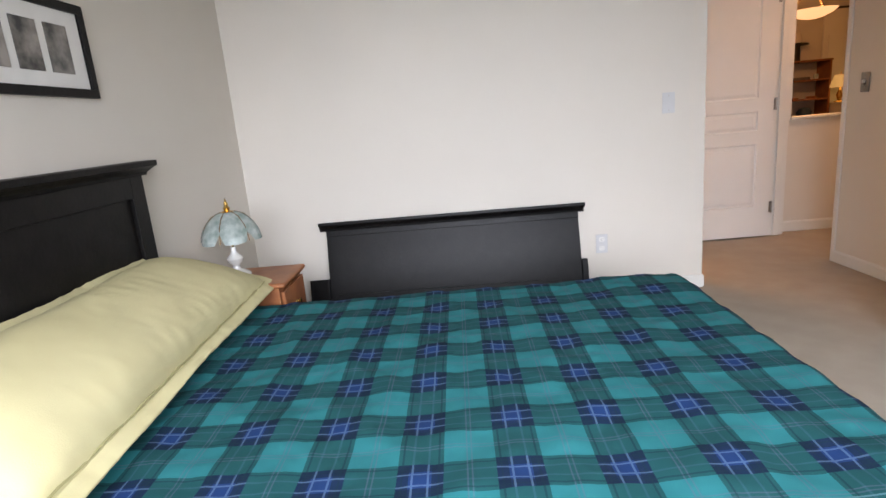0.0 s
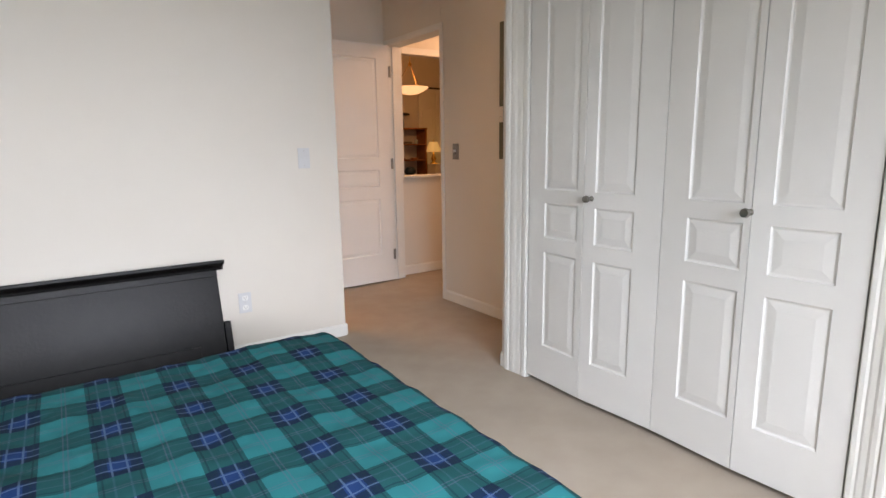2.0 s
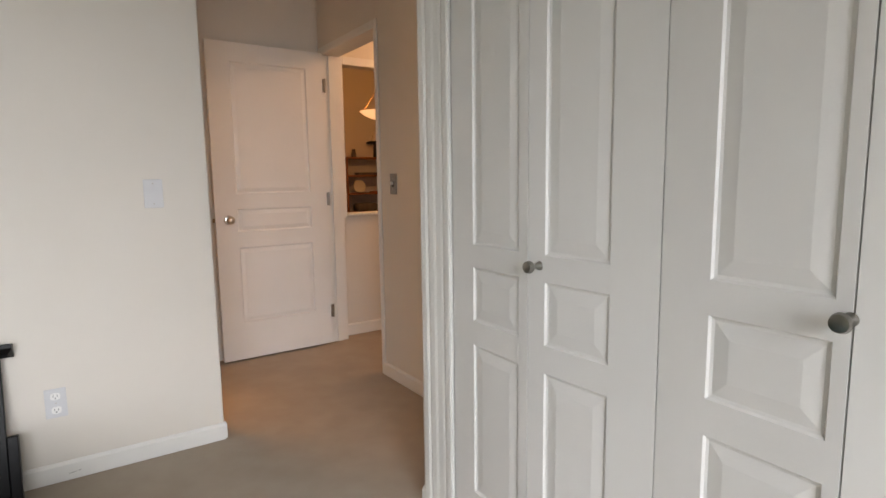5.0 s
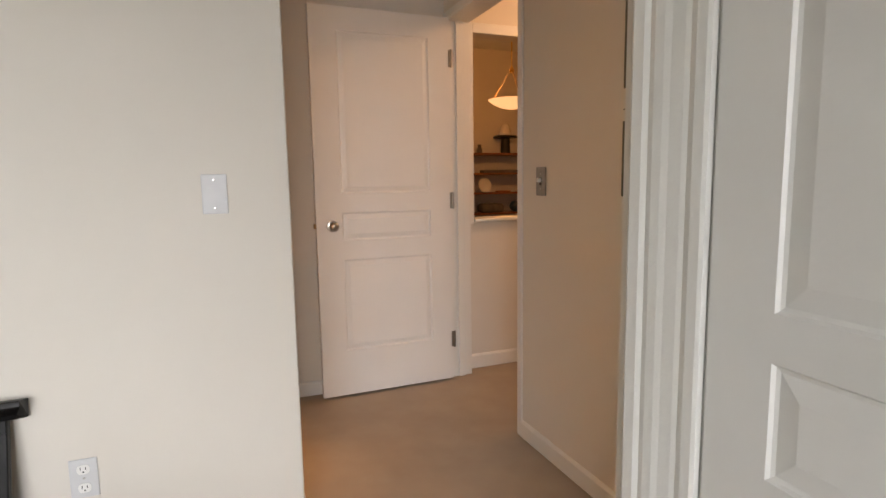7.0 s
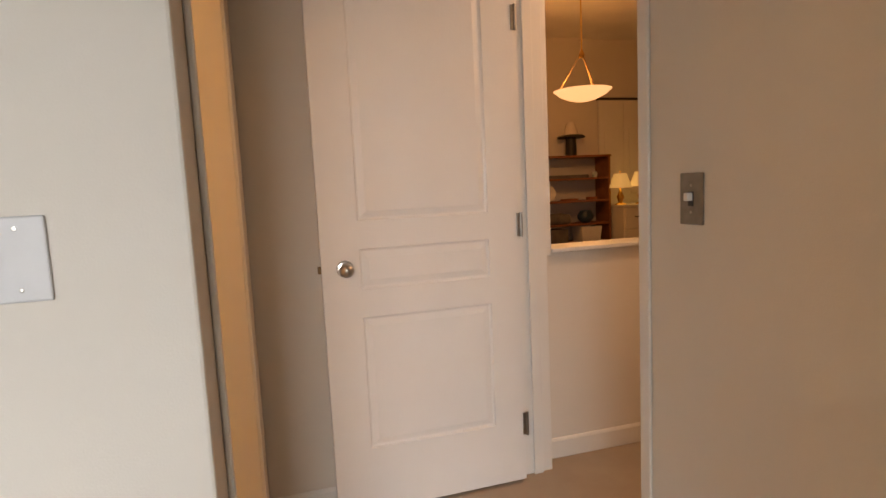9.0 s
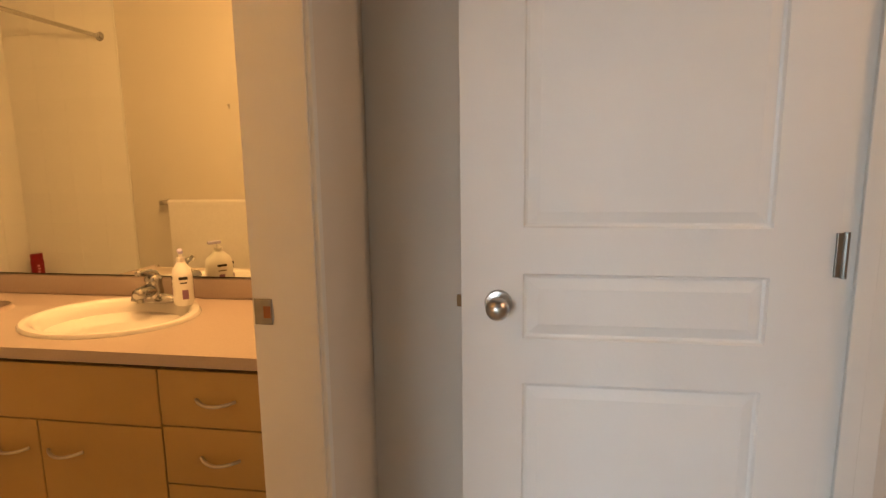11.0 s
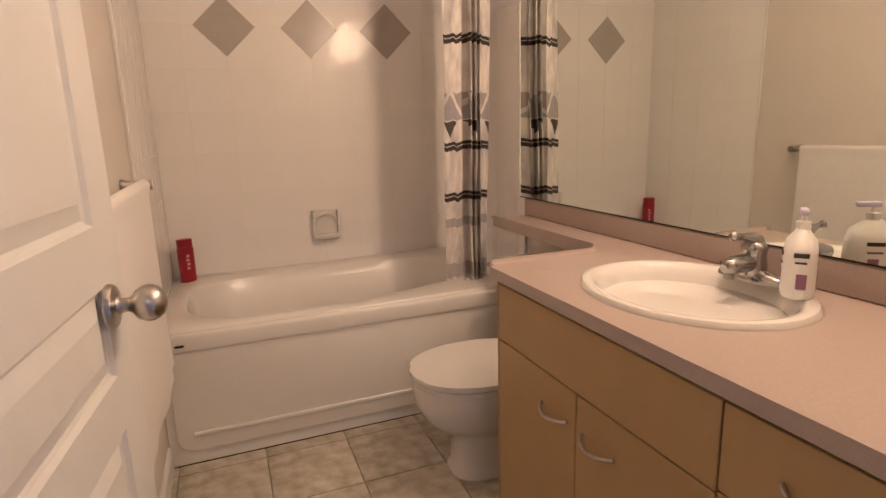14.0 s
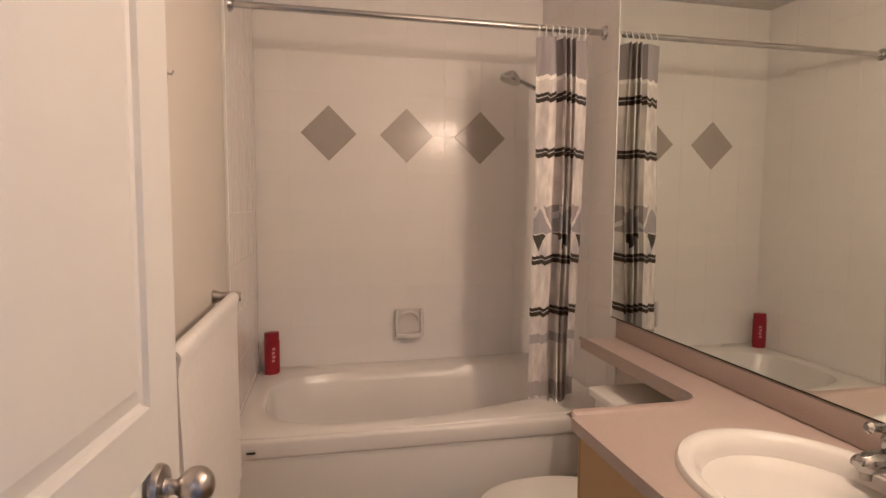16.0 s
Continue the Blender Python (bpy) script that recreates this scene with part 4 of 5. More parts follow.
def curtain_cloth():
    bm = bmesh.new()
    layer = bm.loops.layers.uv.new("UVMap")
    nu, nz, uvs, g = 120, 60, {}, []
    for k in range(nz + 1):
        t = k / nz
        zc = 1.935 - 1.38 * t
        z = 1.306 + (zc - 1.306) * 1.058
        row = []
        for i in range(nu + 1):
            u = i / nu
            q = max(0.0, min(1.0, (u - 0.30) / 0.50))
            ph = 2 * math.pi * (0.55 * u + 3.3 * q * q * (3 - 2 * q)) + 0.5 * math.sin(2.6 * t + 3 * u)
            amp = (0.020 + 0.040 * math.sin(math.pi * min(1.0, q * 0.9 + 0.1))) * (0.8 + 0.35 * t)
            w0, w1 = 1.288 - 0.008 * t + 0.005 * math.sin(6 * t), 1.512 - 0.022 * t * t + 0.005 * math.sin(5 * t)
            y = w0 + (w1 - w0) * (u + 0.028 * math.sin(2 * ph) * math.sin(math.pi * u))
            x = -2.155 + amp * math.sin(ph) + 0.012 * noise.noise((u * 5, t * 3.5, 2)) + 0.004 * noise.noise((u * 14, t * 9, 5))
            row.append(bm.verts.new((x, y, z)))
            uvs[row[-1]] = (u, zc)
        g.append(row)
    for a, b in zip(g, g[1:]):
        for i in range(nu):
            f = bm.faces.new((a[i], a[i + 1], b[i + 1], b[i]))
            for lp in f.loops:
                lp[layer].uv = uvs[lp.vert]
    return bm


part("cloth", curtain_cloth(), CURTAIN, cur, smooth=True)
for k in range(8):
    y = 1.300 + 0.028 * k
    part("ring", tube([(-2.170 + 0.019 * math.cos(a * math.pi / 8), y + 0.003 * math.sin(a), 2.000 + 0.026 * math.sin(a * math.pi / 8)) for a in range(17)], 0.0022, 6), WHITEPLASTIC, cur, "white curtain hook", smooth=True)

shower = thing("wall_shower", "chrome shower head on a bent arm", "shower")
part("arm", tube([(-2.48, 1.585, 1.80), (-2.48, 1.50, 1.82), (-2.48, 1.44, 1.835), (-2.485, 1.38, 1.86), (-2.49, 1.33, 1.885)], 0.010, 12), CHROME, shower, smooth=True)
part("flange", lathe([(0.0, 0.0), (0.03, 0.0), (0.026, 0.008), (0.0, 0.012)], 20, Matrix.Translation((-2.48, 1.591, 1.80)) @ Matrix.Rotation(radians(90), 4, "X")), CHROME, shower, smooth=True)
part("head", lathe([(0.0, -0.028), (0.046, -0.028), (0.050, -0.022), (0.046, -0.006), (0.022, 0.014), (0.012, 0.022), (0.0, 0.024)], 24, Matrix.Translation((-2.495, 1.305, 1.90)) @ Matrix.Rotation(radians(-18), 4, "X")), CHROME, shower, smooth=True)

bar = thing("towel_bar", "steel towel bar on the bathroom wall", "towel bar")
part("rail", tube([(-1.83, 0.195, 1.025), (-1.00, 0.195, 1.025)], 0.008, 12), STEEL, bar, smooth=True)
for x in (-1.815, -1.013):
    part("post", tube([(x, 0.1315, 1.025), (x, 0.140, 1.025), (x, 0.150, 1.025), (x, 0.214, 1.025)], [0.021, 0.020, 0.0155, 0.0155], 16), STEEL, bar, smooth=True)


def towel_cloth(x0, x1, z_front, z_back):
    """A towel hung over the rail: its closed outline in y and z, drawn along x."""
    def half(z):
        return 0.0003 + 0.0102 * max(0.0, min(1.0, (z - 1.0) / 0.026))

    mid = 0.199
    zf = [z_front + (1.028 - z_front) * (k / 20) ** 0.8 for k in range(20)]
    zb = [1.028 - (1.028 - z_back) * k / 14 for k in range(1, 15)]
    arc = [a * math.pi / 8 for a in range(9)]
    outer = [(mid + half(z) + 0.006, z) for z in zf] + [(0.195 + 0.017 * math.cos(a), 1.028 + 0.017 * math.sin(a)) for a in arc] + [(mid - half(z) - 0.006, z) for z in zb]
    inner = [(mid - half(z), z) for z in reversed(zb)] + [(0.195 - 0.0105 * math.cos(a), 1.028 + 0.0105 * math.sin(a)) for a in arc] + [(mid + half(z), z) for z in reversed(zf)]
    rows = []
    for i in range(31):
        u = i / 30
        row = []
        for y, z in outer + inner:
            low = max(0.0, 1.0 - z)
            fold = (0.010 * math.sin(u * 7 + 0.6) + 0.004 * math.sin(u * 19 + 5 * z)) * low
            hem = 0.010 * noise.noise((u * 7, 2.0, 3.3)) * (low > 0.55)
            row.append((x0 + (x1 - x0) * (u - 0.16 * low * u * u) + 0.012 * low * noise.noise((z * 5, u, 7.0)), y + fold, z + hem))
        rows.append(row)
    bm = sheet(rows, closed=True)
    n = len(outer)
    for r in (rows[0], rows[-1]):
        sheet([r[:n], r[:n - 1:-1]], bm)
    bmesh.ops.remove_doubles(bm, verts=bm.verts[:], dist=1e-5)
    return bm


tw = thing("towel", "white terry towel folded over the bar", "towel")
part("cloth", towel_cloth(-1.772, -1.095, 0.475, 0.42), TOWEL, tw, smooth=True)
hook = thing("wall_hook", "small steel hook on the bathroom wall", "hook", pose(-1.373, 0.1305, 1.585))
part("plate", boxes((-0.006, 0.0, -0.014, 0.006, 0.003, 0.016), bevel=0.001), STEEL, hook)
part("prong", tube([(0, 0.002, 0.006), (0, 0.012, 0.004), (0, 0.016, 0.012)], 0.0026, 8) , STEEL, hook, smooth=True)

# vanity
VX0, VX1, VY0, VY1 = -1.235, -0.124, 1.062, 1.596
van = thing("vanity_cabinet", "maple laminate vanity cabinet with bow handles", "vanity", pose(0, 0, 0))
part("carcass", boxes((VX0 + 0.002, VY0 + 0.022, 0.09, VX1, VY1, 0.742), (VX0 + 0.02, VY0 + 0.07, 0.0, VX1, VY1, 0.09)), PLY, van)
part("side_panel", boxes((VX0 - 0.004, VY0, 0.0, VX0 + 0.0015, VY1, 0.7595)), PLY, van)
# solid dark strip that paints the shadow between the fronts and the slab
part("reveal", boxes((VX0 + 0.002, VY0 + 0.012, 0.742, VX1, VY1, 0.7715)), REVEAL_SHADE, van, "dark strip standing in for the shadow gap under the counter")


def bow(parent, x0, x1, z, y):
    pts = [(x0 + (x1 - x0) * k / 10, y - 0.004 - 0.024 * math.sin(math.pi * k / 10) ** 0.8, z - 0.006 * math.sin(math.pi * k / 10)) for k in range(11)]
    part("handle", tube(pts, 0.0046, 8), STEEL, parent, "curved steel bow handle", smooth=True)


def front_panel(name, x0, z0, x1, z1, handle=None):
    f = part(name, box(x0 + 0.0018, VY0, z0 + 0.0018, x1 - 0.0018, VY0 + 0.018, z1 - 0.0018, 0.0015, 1), PLY, van)
    if handle:
        bow(f, *handle, VY0)


front_panel("drawer_front", VX0 + 0.002, 0.600, -0.514, 0.757)
front_panel("door", VX0 + 0.002, 0.10, -0.876, 0.600, (-1.008, -0.905, 0.520))
front_panel("door", -0.876, 0.10, -0.514, 0.600, (-0.848, -0.745, 0.520))
for z0, z1 in ((0.607, 0.757), (0.45, 0.607), (0.29, 0.45), (0.10, 0.29)):
    front_panel("drawer_front", -0.514, z0, VX1 - 0.006, z1, (-0.410, -0.305, (z0 + z1) / 2 + 0.002))


def fillet(corner, a, b, r, n=7):
    """Points of an arc that rounds a corner between the ways to a and b."""
    c, da, db = Vector(corner), (Vector(a) - Vector(corner)).normalized(), (Vector(b) - Vector(corner)).normalized()
    p, q, mid = c + da * r, c + db * r, c + (da + db) * r
    out = []
    for k in range(n):
        t = k / (n - 1)
        v = ((p - mid) * math.cos(t * math.pi / 2) + (q - mid) * math.sin(t * math.pi / 2)) + mid
        out.append((v.x, v.y))
    return out


top = thing("vanity_counter", "speckled pinkish-beige laminate counter with a backsplash", "counter")
CF = 1.042
SINK = (-0.842, 1.322)
outline = [(VX1, 1.594), (-1.965, 1.594)] + fillet((-1.965, 1.412), (-1.965, 1.594), (-1.29, 1.412), 0.015, 4) + fillet((-1.255, 1.412), (-1.965, 1.412), (-1.255, CF), 0.06) + fillet((-1.255, CF), (-1.255, 1.412), (VX1, CF), 0.018, 5) + [(VX1, CF)]


def counter_slab():
    """The slab with an oval hole for the basin, front edge rounded."""
    bm = bmesh.new()
    hole = oval(*SINK, 0.225, 0.180, 40)
    for z in (0.802, 0.772):
        loops = []
        for pts in (outline, hole):
            vs = [bm.verts.new((x, y, z)) for x, y in pts]
            loops.append([bm.edges.new((vs[k], vs[(k + 1) % len(vs)])) for k in range(len(vs))])
        bmesh.ops.triangle_fill(bm, use_beauty=True, edges=loops[0] + loops[1])
    for pts in (outline, hole):
        sheet([[(x, y, 0.772) for x, y in pts], [(x, y, 0.802) for x, y in pts]], bm, closed=True)
    bmesh.ops.remove_doubles(bm, verts=bm.verts[:], dist=1e-4)
    rim = [e for e in bm.edges if len(e.link_faces) == 2 and all(abs(v.co.z - 0.802) < 1e-4 for v in e.verts) and e.calc_face_angle(0) > 0.8 and all(v.co.y < 1.5 and v.co.x < VX1 - 0.001 for v in e.verts) and not all(((v.co.x - SINK[0]) / 0.23) ** 2 + ((v.co.y - SINK[1]) / 0.19) ** 2 < 1.05 for v in e.verts)]
    bmesh.ops.bevel(bm, geom=rim, offset=0.014, segments=4, profile=0.5, affect="EDGES")
    return bm


part("slab", counter_slab(), COUNTER, top, smooth=True)
part("backsplash", box(-1.965, 1.562, 0.8025, VX1, 1.5945, 0.876, 0.006, 3), COUNTER, top, smooth=True)

sink = thing("sink", "white oval porcelain drop-in sink", "sink", pose(*SINK, 0.8025))
part("basin", lathe([(0.0, -0.150), (0.12, -0.149), (0.26, -0.145), (0.40, -0.136), (0.52, -0.121), (0.62, -0.100), (0.70, -0.073), (0.76, -0.044), (0.805, -0.016), (0.84, 0.002), (0.88, 0.010), (0.93, 0.013), (0.975, 0.011), (1.0, 0.003), (1.0, -0.001), (0.90, -0.002), (0.86, -0.03)], 56, None, 0.255, 0.214), PORCELAIN, sink, smooth=True)
part("drain", lathe([(0.0, -0.146), (0.022, -0.146), (0.024, -0.144), (0.0, -0.1435)], 20), CHROME, sink, "chrome drain", smooth=True)

tap = thing("faucet", "chrome single-lever bathroom faucet on the sink", "faucet", pose(-0.82, 1.482, 0.813))
wings = []
for k in range(21):
    f = k / 10 - 1
    wide, tall = 0.026 * (1 - 0.35 * abs(f) ** 2.5), 0.030 - 0.014 * abs(f) ** 1.3
    if abs(f) > 0.99:
        wide, tall = 0.010, 0.010
    wings.append([(0.083 * f, wide * math.cos(a * math.pi / 12), tall * math.sin(a * math.pi / 12)) for a in range(13)])
bm = sheet(wings)
for r in (wings[0], wings[-1]):
    bm.faces.new([bm.verts.new(p) for p in r])
part("base_plate", bm, TAPCHROME, tap, smooth=True)
part("body", lathe([(0.029, 0.012), (0.028, 0.035), (0.025, 0.055), (0.026, 0.066), (0.027, 0.074), (0.022, 0.084), (0.012, 0.090), (0.0, 0.091)], 26), TAPCHROME, tap, smooth=True)
part("spout", tube([(0, 0.0, 0.036), (0.0, -0.03, 0.040), (0.0, -0.062, 0.040), (0, -0.080, 0.037), (0, -0.087, 0.034)], [0.023, 0.021, 0.020, 0.018, 0.011], 18), TAPCHROME, tap, smooth=True)
part("aerator", lathe([(0.0, 0.0), (0.010, 0.0), (0.011, 0.014), (0.0, 0.014)], 16, Matrix.Translation((0, -0.070, 0.010))), DARKSTEEL, tap, smooth=True)
part("lever", tube([(0, 0.004, 0.084), (0, -0.012, 0.095), (-0.003, -0.036, 0.100), (-0.004, -0.054, 0.102), (-0.004, -0.064, 0.103), (-0.004, -0.071, 0.104)], [0.018, 0.013, 0.0085, 0.008, 0.011, 0.006], 14), TAPCHROME, tap, smooth=True)

lot = thing("lotion_bottle", "white pump lotion bottle with a dark label", "bottle", pose(-0.697, 1.455, 0.815, 0, 0, -52))
part("bottle", lathe([(0.0, 0.0), (0.030, 0.0), (0.033, 0.006), (0.033, 0.085), (0.029, 0.112), (0.016, 0.128), (0.013, 0.134), (0.0, 0.134)], 28, None, 1.45, 0.92), WHITEPLASTIC, lot, smooth=True)
part("pump_collar", lathe([(0.012, 0.134), (0.013, 0.136), (0.013, 0.148), (0.005, 0.15), (0.005, 0.162), (0.0, 0.162)], 18), WHITEPLASTIC, lot, smooth=True)
part("pump_nozzle", box(-0.034, -0.008, 0.160, 0.012, 0.008, 0.172, 0.004, 2), LILAC, lot, "lilac pump nozzle", smooth=True)
for sgn in (-1, 1):
    part("label_band", boxes((-0.016, sgn * 0.0298 - 0.0012, 0.082, 0.016, sgn * 0.0298 + 0.0012, 0.090)), DARKSLOT, lot, "dark label band")
    part("label_print", boxes((-0.012, sgn * 0.0298 - 0.0012, 0.025, 0.008, sgn * 0.0298 + 0.0012, 0.055), bevel=0.001), PURPLE, lot, "purple label print")
    part("label_line", boxes((-0.014, sgn * 0.0298 - 0.0012, 0.066, 0.014, sgn * 0.0298 + 0.0012, 0.070)), GREY, lot)
part("label_band", boxes((0.0455, -0.013, 0.084, 0.0486, 0.013, 0.093), (0.0455, -0.010, 0.072, 0.0486, 0.010, 0.076), bevel=0.0008), DARKSLOT, lot, "dark label band")
part("label_print", boxes((0.0455, -0.006, 0.022, 0.0486, 0.012, 0.052), bevel=0.001), PURPLE, lot, "purple label print")
cup = thing("toothbrush_cup", "orange plastic toothbrush cup on the counter", "cup", pose(-0.395, 1.515, 0.8025))
part("cup", lathe([(0.0, 0.004), (0.026, 0.0), (0.030, 0.0), (0.031, 0.09), (0.029, 0.092), (0.027, 0.09), (0.025, 0.006), (0.0, 0.006)], 24), ORANGE, cup, smooth=True)
brush = thing("toothbrush", "white and dark green toothbrush leaning in the cup", "toothbrush", pose(-0.395, 1.515, 0.81))
part("handle", tube([(0.012, 0, 0.0), (-0.012, 0, 0.07), (-0.030, 0.0, 0.125)], 0.005, 8), NAVY, brush, "dark green grip", smooth=True)
part("neck", tube([(-0.030, 0.0, 0.125), (-0.043, 0.0, 0.165), (-0.052, 0.0, 0.19)], [0.005, 0.0035, 0.005], 8), WHITEPLASTIC, brush, smooth=True)
part("bristles", boxes((-0.062, -0.005, 0.17, -0.05, 0.005, 0.192), bevel=0.001), WHITEPLASTIC, brush)

mir = thing("mirror", "large frameless wall mirror above the counter", "mirror")
part("glass", boxes((-1.995, 1.560, 0.880, -0.126, 1.5985, 2.30)), MIRROR, mir)
part("edge_trim", boxes((-2.006, 1.558, 0.878, -1.9955, 1.5985, 2.30)), TRIM, mir, "white edge strip")
part("bottom_channel", boxes((-1.995, 1.5585, 0.8765, -0.126, 1.5985, 0.8795)), DARKMETAL, mir)

vl = thing("vanity_light", "chrome vanity light bar with round lit bulbs", "vanity light")
part("back_plate", boxes((-1.22, 1.540, 1.86, -0.38, 1.5595, 1.96), bevel=0.004), CHROME, vl)
for k in range(4):
    c = Matrix.Translation((-1.1 + 0.2 * k, 1.49, 1.91))
    g = part("bulb", lathe([(0.0, -0.046), (0.018, -0.042), (0.034, -0.031), (0.044, -0.014), (0.046, 0.0), (0.044, 0.014), (0.034, 0.031), (0.018, 0.042), (0.0, 0.046)], 20, c), BULB, vl, "round lit bulb", smooth=True)
    g.visible_shadow = False
    part("socket", tube([(-1.1 + 0.2 * k, 1.539, 1.91), (-1.1 + 0.2 * k, 1.524, 1.91)], 0.02, 14), CHROME, vl, smooth=True)

# toilet
wc = thing("toilet", "white porcelain toilet with closed lid beside the vanity", "toilet", pose(-1.565, 0, 0) @ Matrix.Diagonal((1, 1, 0.95, 1)))


def bowl():
    rows = []
    for z, cy, rx, ry, p in ((0.0, 1.255, 0.110, 0.215, 3.0), (0.018, 1.255, 0.108, 0.212, 3.0), (0.04, 1.255, 0.100, 0.200, 2.8), (0.12, 1.245, 0.098, 0.190, 2.6), (0.155, 1.235, 0.100, 0.195, 2.5), (0.19, 1.215, 0.128, 0.220, 2.3), (0.235, 1.19, 0.162, 0.240, 2.2), (0.29, 1.178, 0.182, 0.250, 2.15), (0.345, 1.175, 0.188, 0.253, 2.15), (0.365, 1.175, 0.184, 0.249, 2.15)):
        rows.append([(x, y, z) for x, y in oval(0, cy, rx, ry, 40, p)])
    bm = sheet(rows, closed=True)
    for r in (rows[0], rows[-1]):
        bm.faces.new([bm.verts.new(q) for q in r])
    bmesh.ops.remove_doubles(bm, verts=bm.verts[:], dist=1e-4)
    return bm


part("bowl", bowl(), PORCELAIN, wc, smooth=True)
part("seat", prism(oval(0, 1.165, 0.188, 0.245, 44, 2.2), 0.366, 0.382, 0.006), PORCELAIN, wc, smooth=True)
part("lid", prism(oval(0, 1.162, 0.190, 0.247, 44, 2.2), 0.3865, 0.405, 0.008), PORCELAIN, wc, smooth=True)
part("tank", box(-0.19, 1.365, 0.36, 0.145, 1.572, 0.690, 0.02, 3), PORCELAIN, wc, smooth=True)
part("tank_lid", box(-0.20, 1.35, 0.690, 0.155, 1.574, 0.725, 0.01, 3), PORCELAIN, wc, smooth=True)
part("flush_lever", tube([(0.05, 1.362, 0.635), (0.05, 1.345, 0.635), (-0.01, 1.342, 0.628)], 0.006, 8), CHROME, wc, smooth=True)
part("hinge_cover", box(-0.10, 1.385, 0.384, 0.10, 1.410, 0.406, 0.006, 2), PORCELAIN, wc)

# ---- hall and dining room things ----
dome = thing("ceiling_light", "round frosted glass ceiling light of the hall", "ceiling light", pose(2.2, 0.44, 0))
part("base_ring", lathe([(0.0, 2.438), (0.15, 2.438), (0.15, 2.415), (0.0, 2.415)], 32), BRASS, dome, smooth=True)
dg = part("glass_bowl", lathe([(0.0, 2.325), (0.06, 2.33), (0.11, 2.35), (0.138, 2.385), (0.142, 2.414)], 32), ALABASTER, dome, "glowing frosted glass", smooth=True)
dg.visible_shadow = False

pend = thing("pendant_lamp", "lit alabaster bowl pendant hung on three brass rods", "pendant lamp", pose(2.75, 3.58, -0.03) @ Matrix.Diagonal((1.06, 1.06, 1.06, 1)))
bl = part("bowl", lathe([(0.0, 1.835), (0.05, 1.838), (0.12, 1.855), (0.19, 1.888), (0.235, 1.925), (0.240, 1.930), (0.232, 1.930), (0.185, 1.896), (0.11, 1.862), (0.0, 1.844)], 32), ALABASTER, pend, "glowing alabaster bowl", smooth=True)
bl.visible_shadow = False
part("hub", lathe([(0.0, 2.19), (0.02, 2.195), (0.025, 2.22), (0.012, 2.25), (0.006, 2.26), (0.006, 2.835), (0.05, 2.842), (0.05, 2.8575), (0.0, 2.8575)], 18), BRASS, pend, smooth=True)
for k in range(3):
    a = k * 2 * math.pi / 3 + 0.5
    part("rod", tube([(0.018 * math.cos(a), 0.018 * math.sin(a), 2.21), (0.205 * math.cos(a), 0.205 * math.sin(a), 1.915)], 0.0038, 8), OLDBRASS, pend, smooth=True)

sx0, sx1, sy0, sy1, sz = 3.0, 4.06, 5.18, 5.49, 1.51
shelf = thing("bookshelf", "open reddish wooden shelf unit, half full", "shelf", pose(0, 0, 0))
part("side", boxes((sx0, sy0, 0, sx0 + 0.025, sy1, sz)), SHELFWOOD, shelf)
part("side", boxes((sx1 - 0.025, sy0, 0, sx1, sy1, sz)), SHELFWOOD, shelf)
for z in (0.05, 0.30, 0.47, 0.70, 0.985, 1.26, sz):
    part("shelf_board", boxes((sx0 + 0.025, sy0, z - 0.022, sx1 - 0.025, sy1, z)) if z < sz else boxes((sx0 - 0.01, sy0 - 0.01, z, sx1 + 0.01, sy1, z + 0.024)), SHELFWOOD, shelf)


def shelf_item(name, label, category, m, bm, material, smooth=False):
    t = thing(name, label, category, m)
    part("body", bm, material, t, smooth=smooth)
    return t


pot = thing("table_lamp", "dark metal table lamp with a small pale shade", "lamp", pose(3.60, 5.32, sz + 0.024) @ Matrix.Diagonal((1.25, 1.25, 1.25, 1)))
part("body", lathe([(0.0, 0.0), (0.06, 0.0), (0.055, 0.01), (0.05, 0.17), (0.06, 0.18), (0.0, 0.18)], 20), DARKMETAL, pot, smooth=True)
part("brim", lathe([(0.05, 0.18), (0.135, 0.175), (0.14, 0.185), (0.12, 0.20), (0.0, 0.205)], 24), DARKMETAL, pot, smooth=True)
part("shade", lathe([(0.076, 0.207), (0.040, 0.325), (0.038, 0.325), (0.073, 0.207)], 24), PAPER, pot, "small pale conical shade", smooth=True)
shelf_item("jar", "small dark jar on the shelf unit", "jar", pose(3.18, 5.3, sz + 0.024), lathe([(0, 0), (0.035, 0), (0.04, 0.05), (0.025, 0.09), (0.028, 0.12), (0, 0.12)], 16), GREY, True)
shelf_item("serving_tray", "long dark serving tray on a shelf", "tray", pose(3.50, 5.3, 1.26), prism(oval(0, 0, 0.30, 0.11, 28, 4), 0, 0.04, 0.008), GREY)
shelf_item("glass_jar", "small pale glass jar on a shelf", "jar", pose(3.90, 5.28, 1.26), lathe([(0, 0), (0.03, 0), (0.035, 0.05), (0.025, 0.075), (0, 0.08)], 16), PALEGLASS, True)
shelf_item("dinner_plate", "white round plate standing on a shelf", "plate", pose(3.23, 5.25, 1.088, 78), lathe([(0.0, 0.0), (0.07, 0.0), (0.098, 0.012), (0.10, 0.016), (0.07, 0.006), (0.0, 0.006)], 28), PORCELAIN, True)
shelf_item("flat_dish", "low brown dish on a shelf", "dish", pose(3.55, 5.3, 0.985), prism(oval(0, 0, 0.12, 0.09, 24), 0, 0.025, 0.006), BROWNWOOD)
shelf_item("flat_dish", "low brown dish on a shelf", "dish", pose(3.86, 5.3, 0.985), prism(oval(0, 0, 0.07, 0.07, 24), 0, 0.035, 0.006), BROWNWOOD)
